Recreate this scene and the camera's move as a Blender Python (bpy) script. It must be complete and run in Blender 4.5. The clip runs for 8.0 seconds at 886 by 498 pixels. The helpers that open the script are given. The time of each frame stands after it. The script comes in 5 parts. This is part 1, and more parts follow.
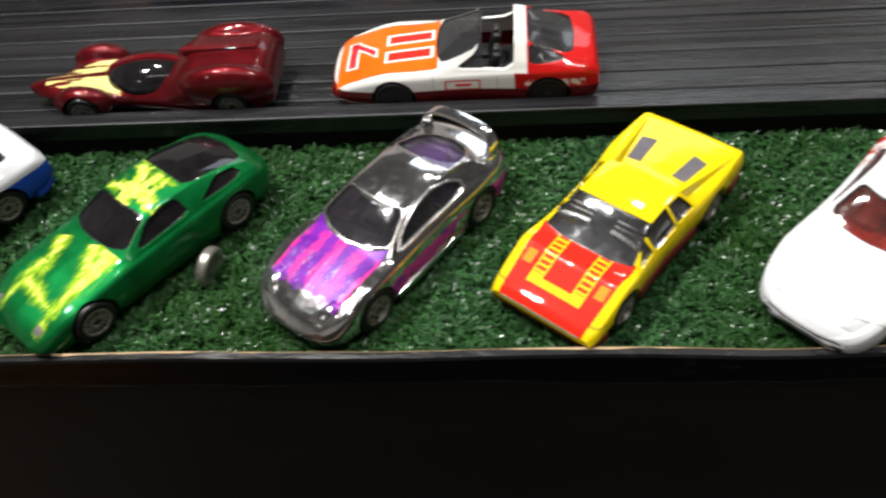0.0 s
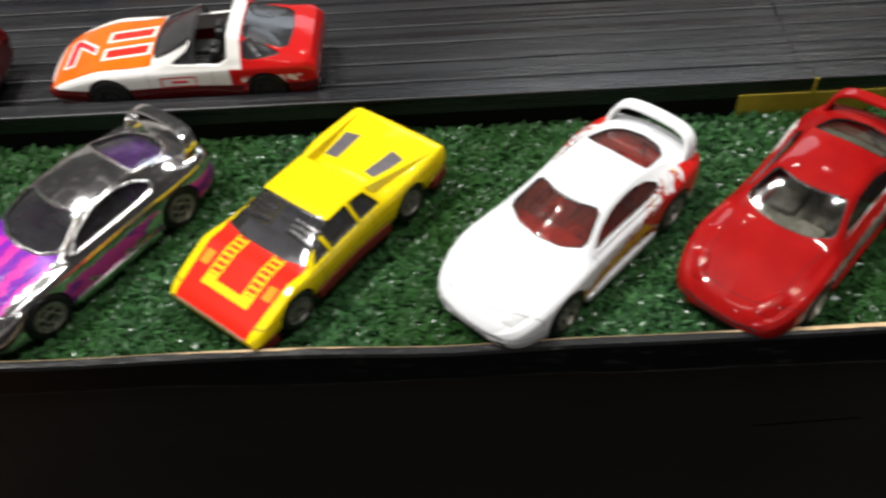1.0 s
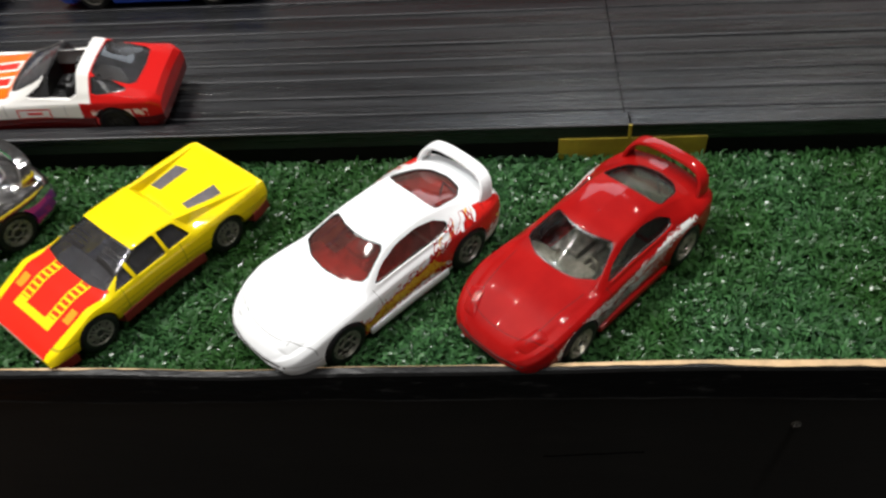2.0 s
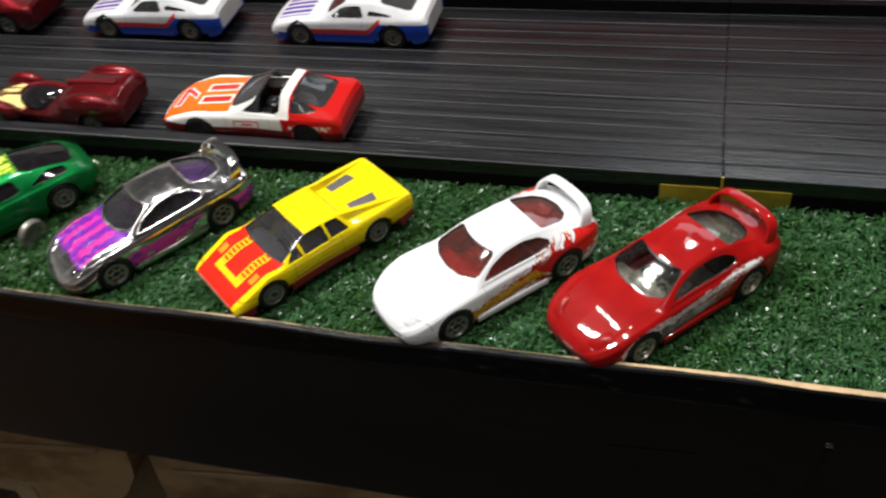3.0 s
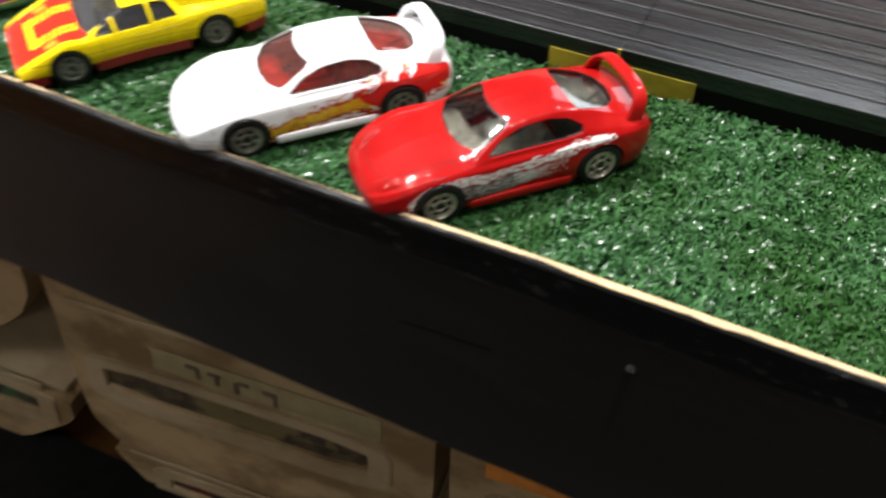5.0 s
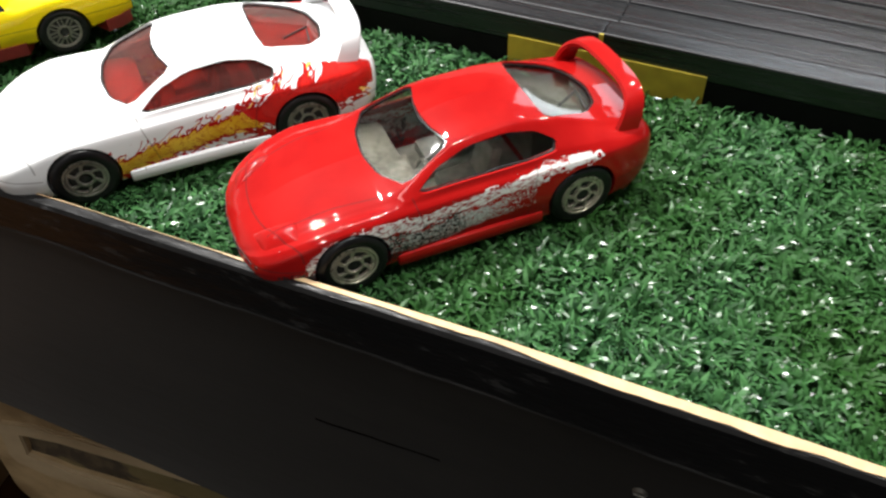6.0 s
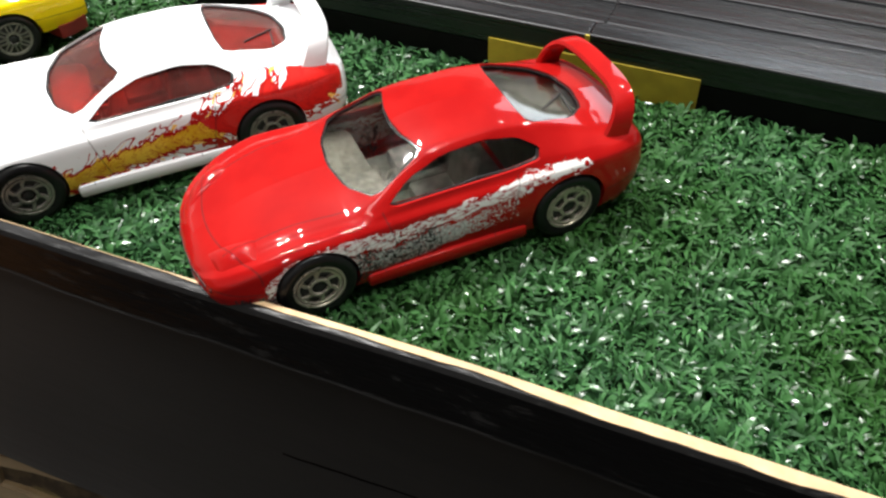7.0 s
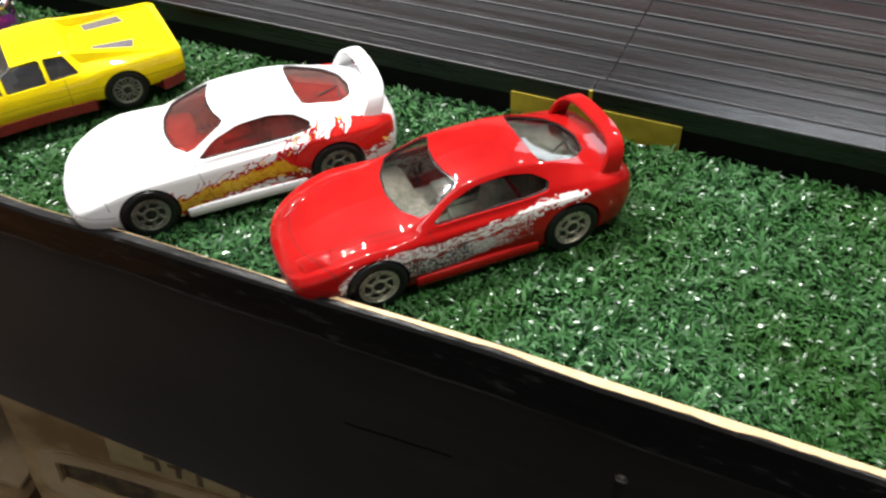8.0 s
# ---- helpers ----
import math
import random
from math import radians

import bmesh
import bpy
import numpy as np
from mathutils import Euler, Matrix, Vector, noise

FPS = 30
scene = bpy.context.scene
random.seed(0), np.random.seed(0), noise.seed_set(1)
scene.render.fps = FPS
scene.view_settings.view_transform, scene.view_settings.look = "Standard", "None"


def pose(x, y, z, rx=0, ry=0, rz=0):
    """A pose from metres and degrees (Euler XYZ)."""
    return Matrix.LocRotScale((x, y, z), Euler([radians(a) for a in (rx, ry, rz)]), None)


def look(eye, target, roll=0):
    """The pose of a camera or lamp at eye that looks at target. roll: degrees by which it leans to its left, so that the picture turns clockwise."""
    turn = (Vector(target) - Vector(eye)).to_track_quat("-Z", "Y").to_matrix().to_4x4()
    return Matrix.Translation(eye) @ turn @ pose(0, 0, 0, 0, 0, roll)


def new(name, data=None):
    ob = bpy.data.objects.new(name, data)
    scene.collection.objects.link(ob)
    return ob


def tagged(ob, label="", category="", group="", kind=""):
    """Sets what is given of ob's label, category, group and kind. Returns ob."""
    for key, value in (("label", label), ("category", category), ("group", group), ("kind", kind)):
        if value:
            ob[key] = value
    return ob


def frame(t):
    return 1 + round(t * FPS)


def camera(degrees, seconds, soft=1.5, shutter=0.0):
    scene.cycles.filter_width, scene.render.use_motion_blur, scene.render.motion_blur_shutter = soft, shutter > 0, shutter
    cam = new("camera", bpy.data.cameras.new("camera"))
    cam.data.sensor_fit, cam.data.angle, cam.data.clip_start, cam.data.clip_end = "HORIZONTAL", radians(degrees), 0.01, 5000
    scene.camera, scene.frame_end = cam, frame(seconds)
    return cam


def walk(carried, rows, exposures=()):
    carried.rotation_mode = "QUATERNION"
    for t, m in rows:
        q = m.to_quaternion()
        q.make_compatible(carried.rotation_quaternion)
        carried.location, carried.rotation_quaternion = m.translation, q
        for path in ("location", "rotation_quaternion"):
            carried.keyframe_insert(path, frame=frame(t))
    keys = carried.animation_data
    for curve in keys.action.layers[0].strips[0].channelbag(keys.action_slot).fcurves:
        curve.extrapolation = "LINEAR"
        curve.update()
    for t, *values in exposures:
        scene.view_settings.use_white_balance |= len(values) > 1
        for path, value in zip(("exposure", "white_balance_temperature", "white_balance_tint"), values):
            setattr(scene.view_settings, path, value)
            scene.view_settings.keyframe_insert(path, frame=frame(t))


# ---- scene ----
cam = camera(53.47, 8.0, soft=2.35, shutter=0.4)
PATH = [
    (0.0, 0.00924, -0.00077, 0.17333, 41.368, 4.622, 2.468),
    (0.5, 0.03827, 0.00226, 0.17166, 41.008, 4.299, 1.155),
    (1.0, 0.07509, 0.004, 0.16538, 40.982, 3.338, -0.417),
    (1.5, 0.10891, 0.00872, 0.15928, 41.151, 2.634, -1.383),
    (2.8, 0.1517, -0.03478, 0.20348, 45.677, 6.011, 12.058),
    (3.0, 0.15515, -0.04212, 0.20408, 46.108, 6.395, 14.106),
    (3.5, 0.18038, -0.07333, 0.21465, 48.781, 4.843, 22.66),
    (4.0, 0.21879, -0.09638, 0.22736, 49.145, 5.037, 30.126),
    (4.5, 0.21736, -0.07418, 0.21081, 48.099, 5.035, 33.94),
    (4.7, 0.21491, -0.0513, 0.18183, 46.672, 3.12, 30.402),
    (5.0, 0.2177, -0.01162, 0.14762, 43.556, 0.267, 26.219),
    (5.2, 0.21699, 0.01179, 0.1384, 43.626, 0.598, 24.83),
    (6.3, 0.20036, 0.04572, 0.10281, 44.868, 1.359, 23.31),
    (6.5, 0.19885, 0.05098, 0.1021, 45.267, 1.237, 22.725),
    (7.0, 0.20344, 0.04904, 0.09945, 45.243, 1.268, 22.928),
    (7.5, 0.20698, 0.03801, 0.11109, 46.361, 1.707, 23.852),
    (8.0, 0.2146, 0.02032, 0.125, 47.09, 1.915, 24.418),
]
EXPOSURES = [(0.0, -0.62), (1.5, -0.65), (3.0, -0.64), (4.0, 0.19), (5.0, 0.33), (7.0, 0.24), (8.0, 0.33)]
walk(cam, [(t, pose(x, y, z, rx, ry, rz)) for t, x, y, z, rx, ry, rz in PATH], EXPOSURES)

# ---- light ----
world = bpy.data.worlds.new("world")
scene.world = world
world.use_nodes = True
world.node_tree.nodes["Background"].inputs[0].default_value = (1.0, 0.93, 0.82, 1)
world.node_tree.nodes["Background"].inputs[1].default_value = 0.02
MM = 0.001


def area_lamp(name, at, aim, watts, size, colour=(1.0, 0.98, 0.95), tall=0.0):
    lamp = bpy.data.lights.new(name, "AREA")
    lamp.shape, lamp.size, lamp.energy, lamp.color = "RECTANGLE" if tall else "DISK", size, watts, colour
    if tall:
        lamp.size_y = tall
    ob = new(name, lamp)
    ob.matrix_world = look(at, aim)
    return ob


# ceiling spots; the last two are fill added to light the board and boxes
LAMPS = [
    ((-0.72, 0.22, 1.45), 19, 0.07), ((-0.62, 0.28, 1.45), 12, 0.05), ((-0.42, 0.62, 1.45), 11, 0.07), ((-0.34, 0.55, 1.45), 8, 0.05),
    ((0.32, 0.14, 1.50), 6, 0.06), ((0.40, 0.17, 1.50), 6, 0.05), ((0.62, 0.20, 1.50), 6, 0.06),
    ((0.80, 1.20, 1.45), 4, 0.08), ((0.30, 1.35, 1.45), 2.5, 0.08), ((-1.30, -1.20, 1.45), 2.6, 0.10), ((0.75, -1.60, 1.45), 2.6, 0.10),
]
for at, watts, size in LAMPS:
    area_lamp("area_lamp", at, (at[0] * 0.4, 0.15, 0), watts, size)
# a cool lamp added at the unseen far side, which gives the track its sheen
area_lamp("track_sheen_lamp", (0.44, 2.40, 1.20), (0.20, 0.28, 0.0), 15, 1.0, (0.82, 0.91, 1.0), 1.0)
# a long lamp added overhead on the viewer's side, to brighten the chrome's edges
area_lamp("chrome_edge_lamp", (-0.10, -0.42, 1.56), (-0.10, -0.30, 0), 4.0, 1.3, (1.0, 0.98, 0.95), 0.13)


# ---- materials ----
class Val:
    """A shader value with arithmetic."""

    def __init__(self, tree, sock):
        self.tree, self.sock = tree, sock

    def op(self, kind, *others):
        n = self.tree.nodes.new("ShaderNodeMath")
        n.operation = kind
        for slot, v in zip(n.inputs, (self, *others)):
            if isinstance(v, Val):
                self.tree.links.new(v.sock, slot)
            else:
                slot.default_value = v
        return Val(self.tree, n.outputs[0])

    def __add__(self, o): return self.op("ADD", o)
    def __sub__(self, o): return self.op("SUBTRACT", o)
    def __mul__(self, o): return self.op("MULTIPLY", o)
    def __truediv__(self, o): return self.op("DIVIDE", o)
    def __rmul__(self, o): return self.op("MULTIPLY", o)
    def __radd__(self, o): return self.op("ADD", o)
    def __neg__(self): return self.op("MULTIPLY", -1.0)
    def above(self, o): return self.op("GREATER_THAN", o)
    def below(self, o): return self.op("LESS_THAN", o)
    def mag(self): return self.op("ABSOLUTE")
    def low(self, o): return self.op("MINIMUM", o)
    def high(self, o): return self.op("MAXIMUM", o)
    def inside(self, a, b): return self.above(a) * self.below(b)
    def flip(self): return self * -1.0 + 1.0

    def ramp(self, a, b):
        """0 at a, 1 at b, smooth between."""
        n = self.tree.nodes.new("ShaderNodeMapRange")
        n.interpolation_type = "SMOOTHSTEP"
        self.tree.links.new(self.sock, n.inputs[0])
        n.inputs[1].default_value, n.inputs[2].default_value = a, b
        return Val(self.tree, n.outputs[0])


class Shader:
    """A principled material; x, y, z are the object's own millimetres."""

    def __init__(self, name, rough=0.4, metal=0.0, coat=0.0, **more):
        self.mat = bpy.data.materials.new(name)
        self.mat.use_nodes = True
        self.tree = self.mat.node_tree
        self.bsdf = self.tree.nodes["Principled BSDF"]
        self.put("Roughness", rough), self.put("Metallic", metal), self.put("Coat Weight", coat)
        self.put("Coat Roughness", 0.04)
        for key, v in more.items():
            self.put(key.replace("_", " "), v)
        self.coords = self.tree.nodes.new("ShaderNodeTexCoord").outputs["Object"]
        sep = self.tree.nodes.new("ShaderNodeSeparateXYZ")
        self.tree.links.new(self.coords, sep.inputs[0])
        self.x, self.y, self.z = (Val(self.tree, o) * 1000.0 for o in sep.outputs)

    def put(self, slot, v):
        s = self.bsdf.inputs[slot]
        if isinstance(v, Val):
            self.tree.links.new(v.sock, s)
        elif isinstance(v, tuple):
            s.default_value = (*v, 1)[:len(s.default_value)]
        else:
            s.default_value = v

    def vec(self, sx=1.0, sy=1.0, sz=1.0):
        n = self.tree.nodes.new("ShaderNodeMapping")
        self.tree.links.new(self.coords, n.inputs[0])
        n.inputs[3].default_value = (sx * 1000, sy * 1000, sz * 1000)
        return n.outputs[0]

    def noise(self, scale, detail=3.0, stretch=(1, 1, 1), rough=0.55):
        n = self.tree.nodes.new("ShaderNodeTexNoise")
        self.tree.links.new(self.vec(*stretch), n.inputs["Vector"])
        n.inputs["Scale"].default_value, n.inputs["Detail"].default_value, n.inputs["Roughness"].default_value = scale, detail, rough
        return Val(self.tree, n.outputs[0])

    def field(self, scale, a, b, detail=2.0, rough=0.55):
        """Noise over two values of one's own, such as slanted coordinates."""
        c = self.tree.nodes.new("ShaderNodeCombineXYZ")
        self.tree.links.new(a.sock, c.inputs[0]), self.tree.links.new(b.sock, c.inputs[1])
        n = self.tree.nodes.new("ShaderNodeTexNoise")
        self.tree.links.new(c.outputs[0], n.inputs["Vector"])
        n.inputs["Scale"].default_value, n.inputs["Detail"].default_value, n.inputs["Roughness"].default_value = scale, detail, rough
        return Val(self.tree, n.outputs[0])

    def island(self):
        return Val(self.tree, self.tree.nodes.new("ShaderNodeNewGeometry").outputs["Random Per Island"])

    def normal_z(self):
        sep = self.tree.nodes.new("ShaderNodeSeparateXYZ")
        self.tree.links.new(self.tree.nodes.new("ShaderNodeNewGeometry").outputs["Normal"], sep.inputs[0])
        return Val(self.tree, sep.outputs[2])

    def mix(self, fac, a, b):
        n = self.tree.nodes.new("ShaderNodeMix")
        n.data_type = "RGBA"
        ins = [n.inputs[0], n.inputs[6], n.inputs[7]]
        for slot, v in zip(ins, (fac, a, b)):
            if isinstance(v, Val):
                self.tree.links.new(v.sock, slot)
            elif isinstance(v, tuple):
                slot.default_value = (*v, 1)
            else:
                slot.default_value = v
        return Val(self.tree, n.outputs[2])

    def colour(self, c):
        self.put("Base Color", c)
        return self

    def bump(self, height, depth_mm=0.1, strength=1.0):
        n = self.tree.nodes.new("ShaderNodeBump")
        n.inputs["Distance"].default_value, n.inputs["Strength"].default_value = depth_mm * MM, strength
        self.tree.links.new(height.sock, n.inputs["Height"])
        self.tree.links.new(n.outputs[0], self.bsdf.inputs["Normal"])
        self.tree.links.new(n.outputs[0], self.bsdf.inputs["Coat Normal"])
        return self


def worn(name, base, rough=0.4, grain=0.5, amount=0.25, metal=0.0, coat=0.0, dark=None, **more):
    """A plain surface with two scales of variation."""
    s = Shader(name, rough, metal, coat, **more)
    n = s.noise(grain * 0.12, 3) * 0.6 + s.noise(grain, 4) * 0.4
    lo = dark or tuple(c * (1 - amount) for c in base)
    hi = tuple(min(1, c * (1 + amount)) for c in base)
    s.colour(s.mix(n.ramp(0.3, 0.7), lo, hi))
    s.put("Roughness", s.noise(grain * 0.3, 3).ramp(0.2, 0.8) * (rough * 0.5) + rough * 0.75)
    s.bump(s.noise(grain * 2, 3), 0.03, 0.5)
    return s.mat


def glass(name, tint, rough=0.03, clear=1.0):
    s = Shader(name, rough, 0.0, 0.0, IOR=1.45, Transmission_Weight=clear)
    s.colour(s.mix(s.noise(0.4, 3).ramp(0.3, 0.8), tint, tuple(c * 0.8 for c in tint)))
    s.put("Roughness", s.noise(0.25, 4).ramp(0.45, 0.8) * 0.12 + rough)
    return s.mat


RUBBER = worn("tyre_rubber", (0.007, 0.007, 0.0075), 0.36, 0.8, 0.3, Specular_IOR_Level=0.35)
RIM_GOLD = worn("rim_plated", (0.52, 0.48, 0.39), 0.32, 1.0, 0.2, metal=0.6)
RIM_CHROME = worn("rim_chrome", (0.75, 0.74, 0.72), 0.16, 1.0, 0.2, metal=1.0)
BEAD_CHROME = worn("bead_chrome", (0.93, 0.91, 0.89), 0.24, 0.6, 0.06, metal=1.0)
RIM_GREY = worn("rim_grey", (0.29, 0.275, 0.24), 0.32, 1.0, 0.3, metal=0.6)
HUB_DARK = worn("hub_dark", (0.02, 0.02, 0.02), 0.5, 1.0)
BASE_BLACK = worn("base_black", (0.015, 0.015, 0.016), 0.5, 0.6)
GLASS_CLEAR = glass("window_clear", (0.95, 0.95, 0.91), 0.05)
GLASS_RED = glass("window_smoked_red", (0.72, 0.34, 0.30), 0.04, 0.94)
GLASS_PURPLE = glass("window_grey_tint", (0.62, 0.60, 0.66), 0.05, 0.97)
GLASS_SMOKE = glass("window_smoke", (0.42, 0.42, 0.44), 0.06, 0.94)
GLASS_DARK = worn("window_dark", (0.012, 0.011, 0.012), 0.07, 0.3, 0.4, coat=0.2, Specular_IOR_Level=0.35)
EDGE_DARK = worn("window_edge_dark", (0.022, 0.02, 0.02), 0.25, 0.6, coat=0.3)
IN_TAN = worn("interior_tan", (0.30, 0.29, 0.25), 0.45, 1.2, 0.45)
IN_OLIVE = worn("interior_olive", (0.15, 0.15, 0.125), 0.5, 0.6)
IN_RED = worn("interior_red", (0.55, 0.05, 0.03), 0.5, 0.6)
IN_PURPLE = worn("interior_purple", (0.24, 0.035, 0.42), 0.5, 0.6)
IN_GREY = worn("interior_grey", (0.30, 0.30, 0.30), 0.5, 0.6)
IN_DIM = worn("interior_dim", (0.27, 0.26, 0.235), 0.5, 0.6, 0.4)
IN_BLACK = worn("interior_black", (0.02, 0.02, 0.02), 0.5, 0.6)


def panel_lines(s, kind):
    """Thin grooves of doors, hood and bumpers, by the kind of casting."""
    ay = s.y.mag()
    flank = ay.above(11.6)
    if kind == "coupe":
        doors = (s.x - 8.4 - (s.z - 10.0) * 0.25).mag().low((s.x + 11.5 + (s.z - 10.0) * 0.2).mag()).below(0.13) * s.z.inside(4.6, 14.6) * flank
        skirt = (s.z - 4.9 + s.x * 0.012).mag().below(0.16) * s.x.inside(-14.2, 14.2) * flank
        hood = (ay - 9.6 - (s.x - 24.0) * -0.10).mag().below(0.14) * s.x.inside(14.5, 33.0) * s.z.above(9.5)
        nose = (s.x - 33.6 + ay * ay * 0.022).mag().below(0.14) * s.z.above(9.0)
        bumper = (s.z - 7.4).mag().below(0.14) * s.x.mag().above(28.0)
        return doors.high(skirt).high(hood).high(nose).high(bumper)
    doors = (s.x - 10.5).mag().low((s.x + 8.0).mag()).below(0.13) * s.z.inside(4.6, 13.0) * flank
    waist = (s.z - 8.4).mag().below(0.14) * flank
    hood = (ay - 11.4).mag().below(0.12) * s.x.inside(14.5, 35.0) * s.z.above(9.5)
    return doors.high(waist).high(hood)


def paint_shader(name, rough=0.22, metal=0.0, coat=0.8, kind="coupe"):
    s = Shader(name, rough + 0.2, metal, coat, Specular_IOR_Level=0.05)
    s.put("Coat Weight", 0.85 if metal < 0.9 else 0.0)
    s.put("Coat IOR", 1.42)
    s.lines = panel_lines(s, kind)
    s.bump(s.noise(0.35, 2) * 0.7 + s.noise(1.1, 2) * 0.22 + s.noise(3.0, 2) * 0.05 - s.lines * 1.6, 0.06, 0.5)
    return s


def finish(s, c, dark=(0.03, 0.02, 0.02)):
    return s.colour(s.mix(s.lines * 0.45, c, dark))


def red_silver():
    s = paint_shader("paint_red_silver")
    base = s.mix(s.noise(0.12, 3).ramp(0.3, 0.7), (0.28, 0.004, 0.004), (0.34, 0.007, 0.006))
    side = (s.y.mag() + s.x.ramp(20.0, 34.0) * 2.6 + s.x.ramp(-8.0, -18.0) * 1.6).ramp(11.6, 12.4)
    along = (s.x + (s.noise(0.8, 3) - 0.5) * 5.0).inside(-24.0, 28.5)
    ragged = (s.noise(0.45, 4, (0.6, 1, 1.5), 0.75) - 0.5) * 4.0
    under = s.x * -0.10 + s.x.ramp(-4.0, -24.0) * 1.0 + s.x.ramp(6.0, 20.0) * 2.4 - s.x.ramp(23.0, 31.0) * 4.2 + 12.5 - s.z + ragged
    grain = s.noise(2.0, 3, (0.9, 1, 1.2), 0.85)
    patchy = (s.noise(0.30, 3, (0.7, 1, 1.3)) - 0.5) * 0.6
    front = s.x.ramp(-10.0, 16.0)
    streak = (s.field(0.9, s.x * 0.25, s.z + s.x * 0.10, 3.0, 0.6) - 0.5).mag().below(0.022)
    white = under.inside(0.0, 2.3) * (under + s.x.ramp(-17.0, -24.0) * -1.3).above(0.0) * (grain - front * 0.02 + patchy * 0.35).above(0.40) * (streak * s.x.above(-18.0)).flip()
    second = under.inside(2.7, 6.6) * s.x.inside(-12.0, 34.0) * (grain + patchy * 0.6 + s.x.ramp(-12.0, 2.0) * 0.10).above(0.54)
    soot = s.noise(1.6, 3, rough=0.85).above(0.50) * under.inside(1.2, 8.5) * (s.x + (s.noise(0.8, 3) - 0.5) * 6.0).inside(1.0, 33.5) * (s.noise(0.25, 2) + front * 0.18 + (s.noise(1.0, 2) - 0.5) * 0.3).above(0.50)
    c = s.mix(second * side * along, base, s.mix(s.noise(3.0, 2).ramp(0.4, 0.6), (0.34, 0.35, 0.34), (0.60, 0.61, 0.60)))
    c = s.mix(soot * side, c, (0.03, 0.028, 0.028))
    finish(s, s.mix(white * side * along, c, (0.74, 0.74, 0.72)))
    return s.mat


def white_flame():
    s = paint_shader("paint_white_flame", 0.25)
    base = s.mix(s.noise(0.1, 3).ramp(0.3, 0.7), (0.84, 0.85, 0.86), (0.78, 0.79, 0.80))
    side = s.y.mag().ramp(11.4, 11.9)
    along = s.x.inside(-35.5, 18.5)
    mid = s.x * -0.15 + 8.2
    half = s.x.ramp(-4.0, -20.0) * 1.6 + 1.9
    lean = s.x + (s.z - mid).mag() * 0.9
    lick = (s.field(0.40, lean, s.z * 0.7, 2.0) - 0.5) * 2.1 + (s.field(1.1, lean, s.z, 2.0) - 0.5) * 1.0
    d = (s.z - mid).mag() / half + lick
    body = d.below(0.95) * side * along
    ray = (s.field(0.38, lean, s.z * 1.0, 1.0) - 0.5).mag().below(0.030) * d.inside(0.75, 2.0) * side * along
    back = (s.x * -1.0 + (s.z - mid) * 0.8).ramp(8.0, 13.0)
    rim = (d - 0.93).mag().below(0.16) * side * along
    gold = s.mix(s.noise(0.3, 3).ramp(0.35, 0.65), (0.66, 0.37, 0.02), (0.78, 0.50, 0.05))
    fill = s.mix((back + (s.noise(0.5, 3) - 0.5) * 0.5).above(0.5), gold, (0.56, 0.016, 0.012))
    c = s.mix(body, base, fill)
    vein = (s.field(0.55, lean, s.z * 0.8, 3.0, 0.7) - 0.5).mag().below(0.010) * body
    c = s.mix(rim.high(vein).high(ray), c, (0.40, 0.012, 0.010))
    tips = d.inside(0.95, 1.45) * (s.field(0.5, lean, s.z * 0.4, 2.0) - 0.5).above(0.06) * side * along
    c = s.mix(tips, c, (0.90, 0.56, 0.12))
    low = (s.z - 5.0 - (s.x + 11.0) * -0.12 + lick * 0.5).mag().below(0.8) * s.x.inside(-15.5, -3.0) * side
    c = s.mix(low, c, (0.52, 0.016, 0.012))
    finish(s, c)
    return s.mat


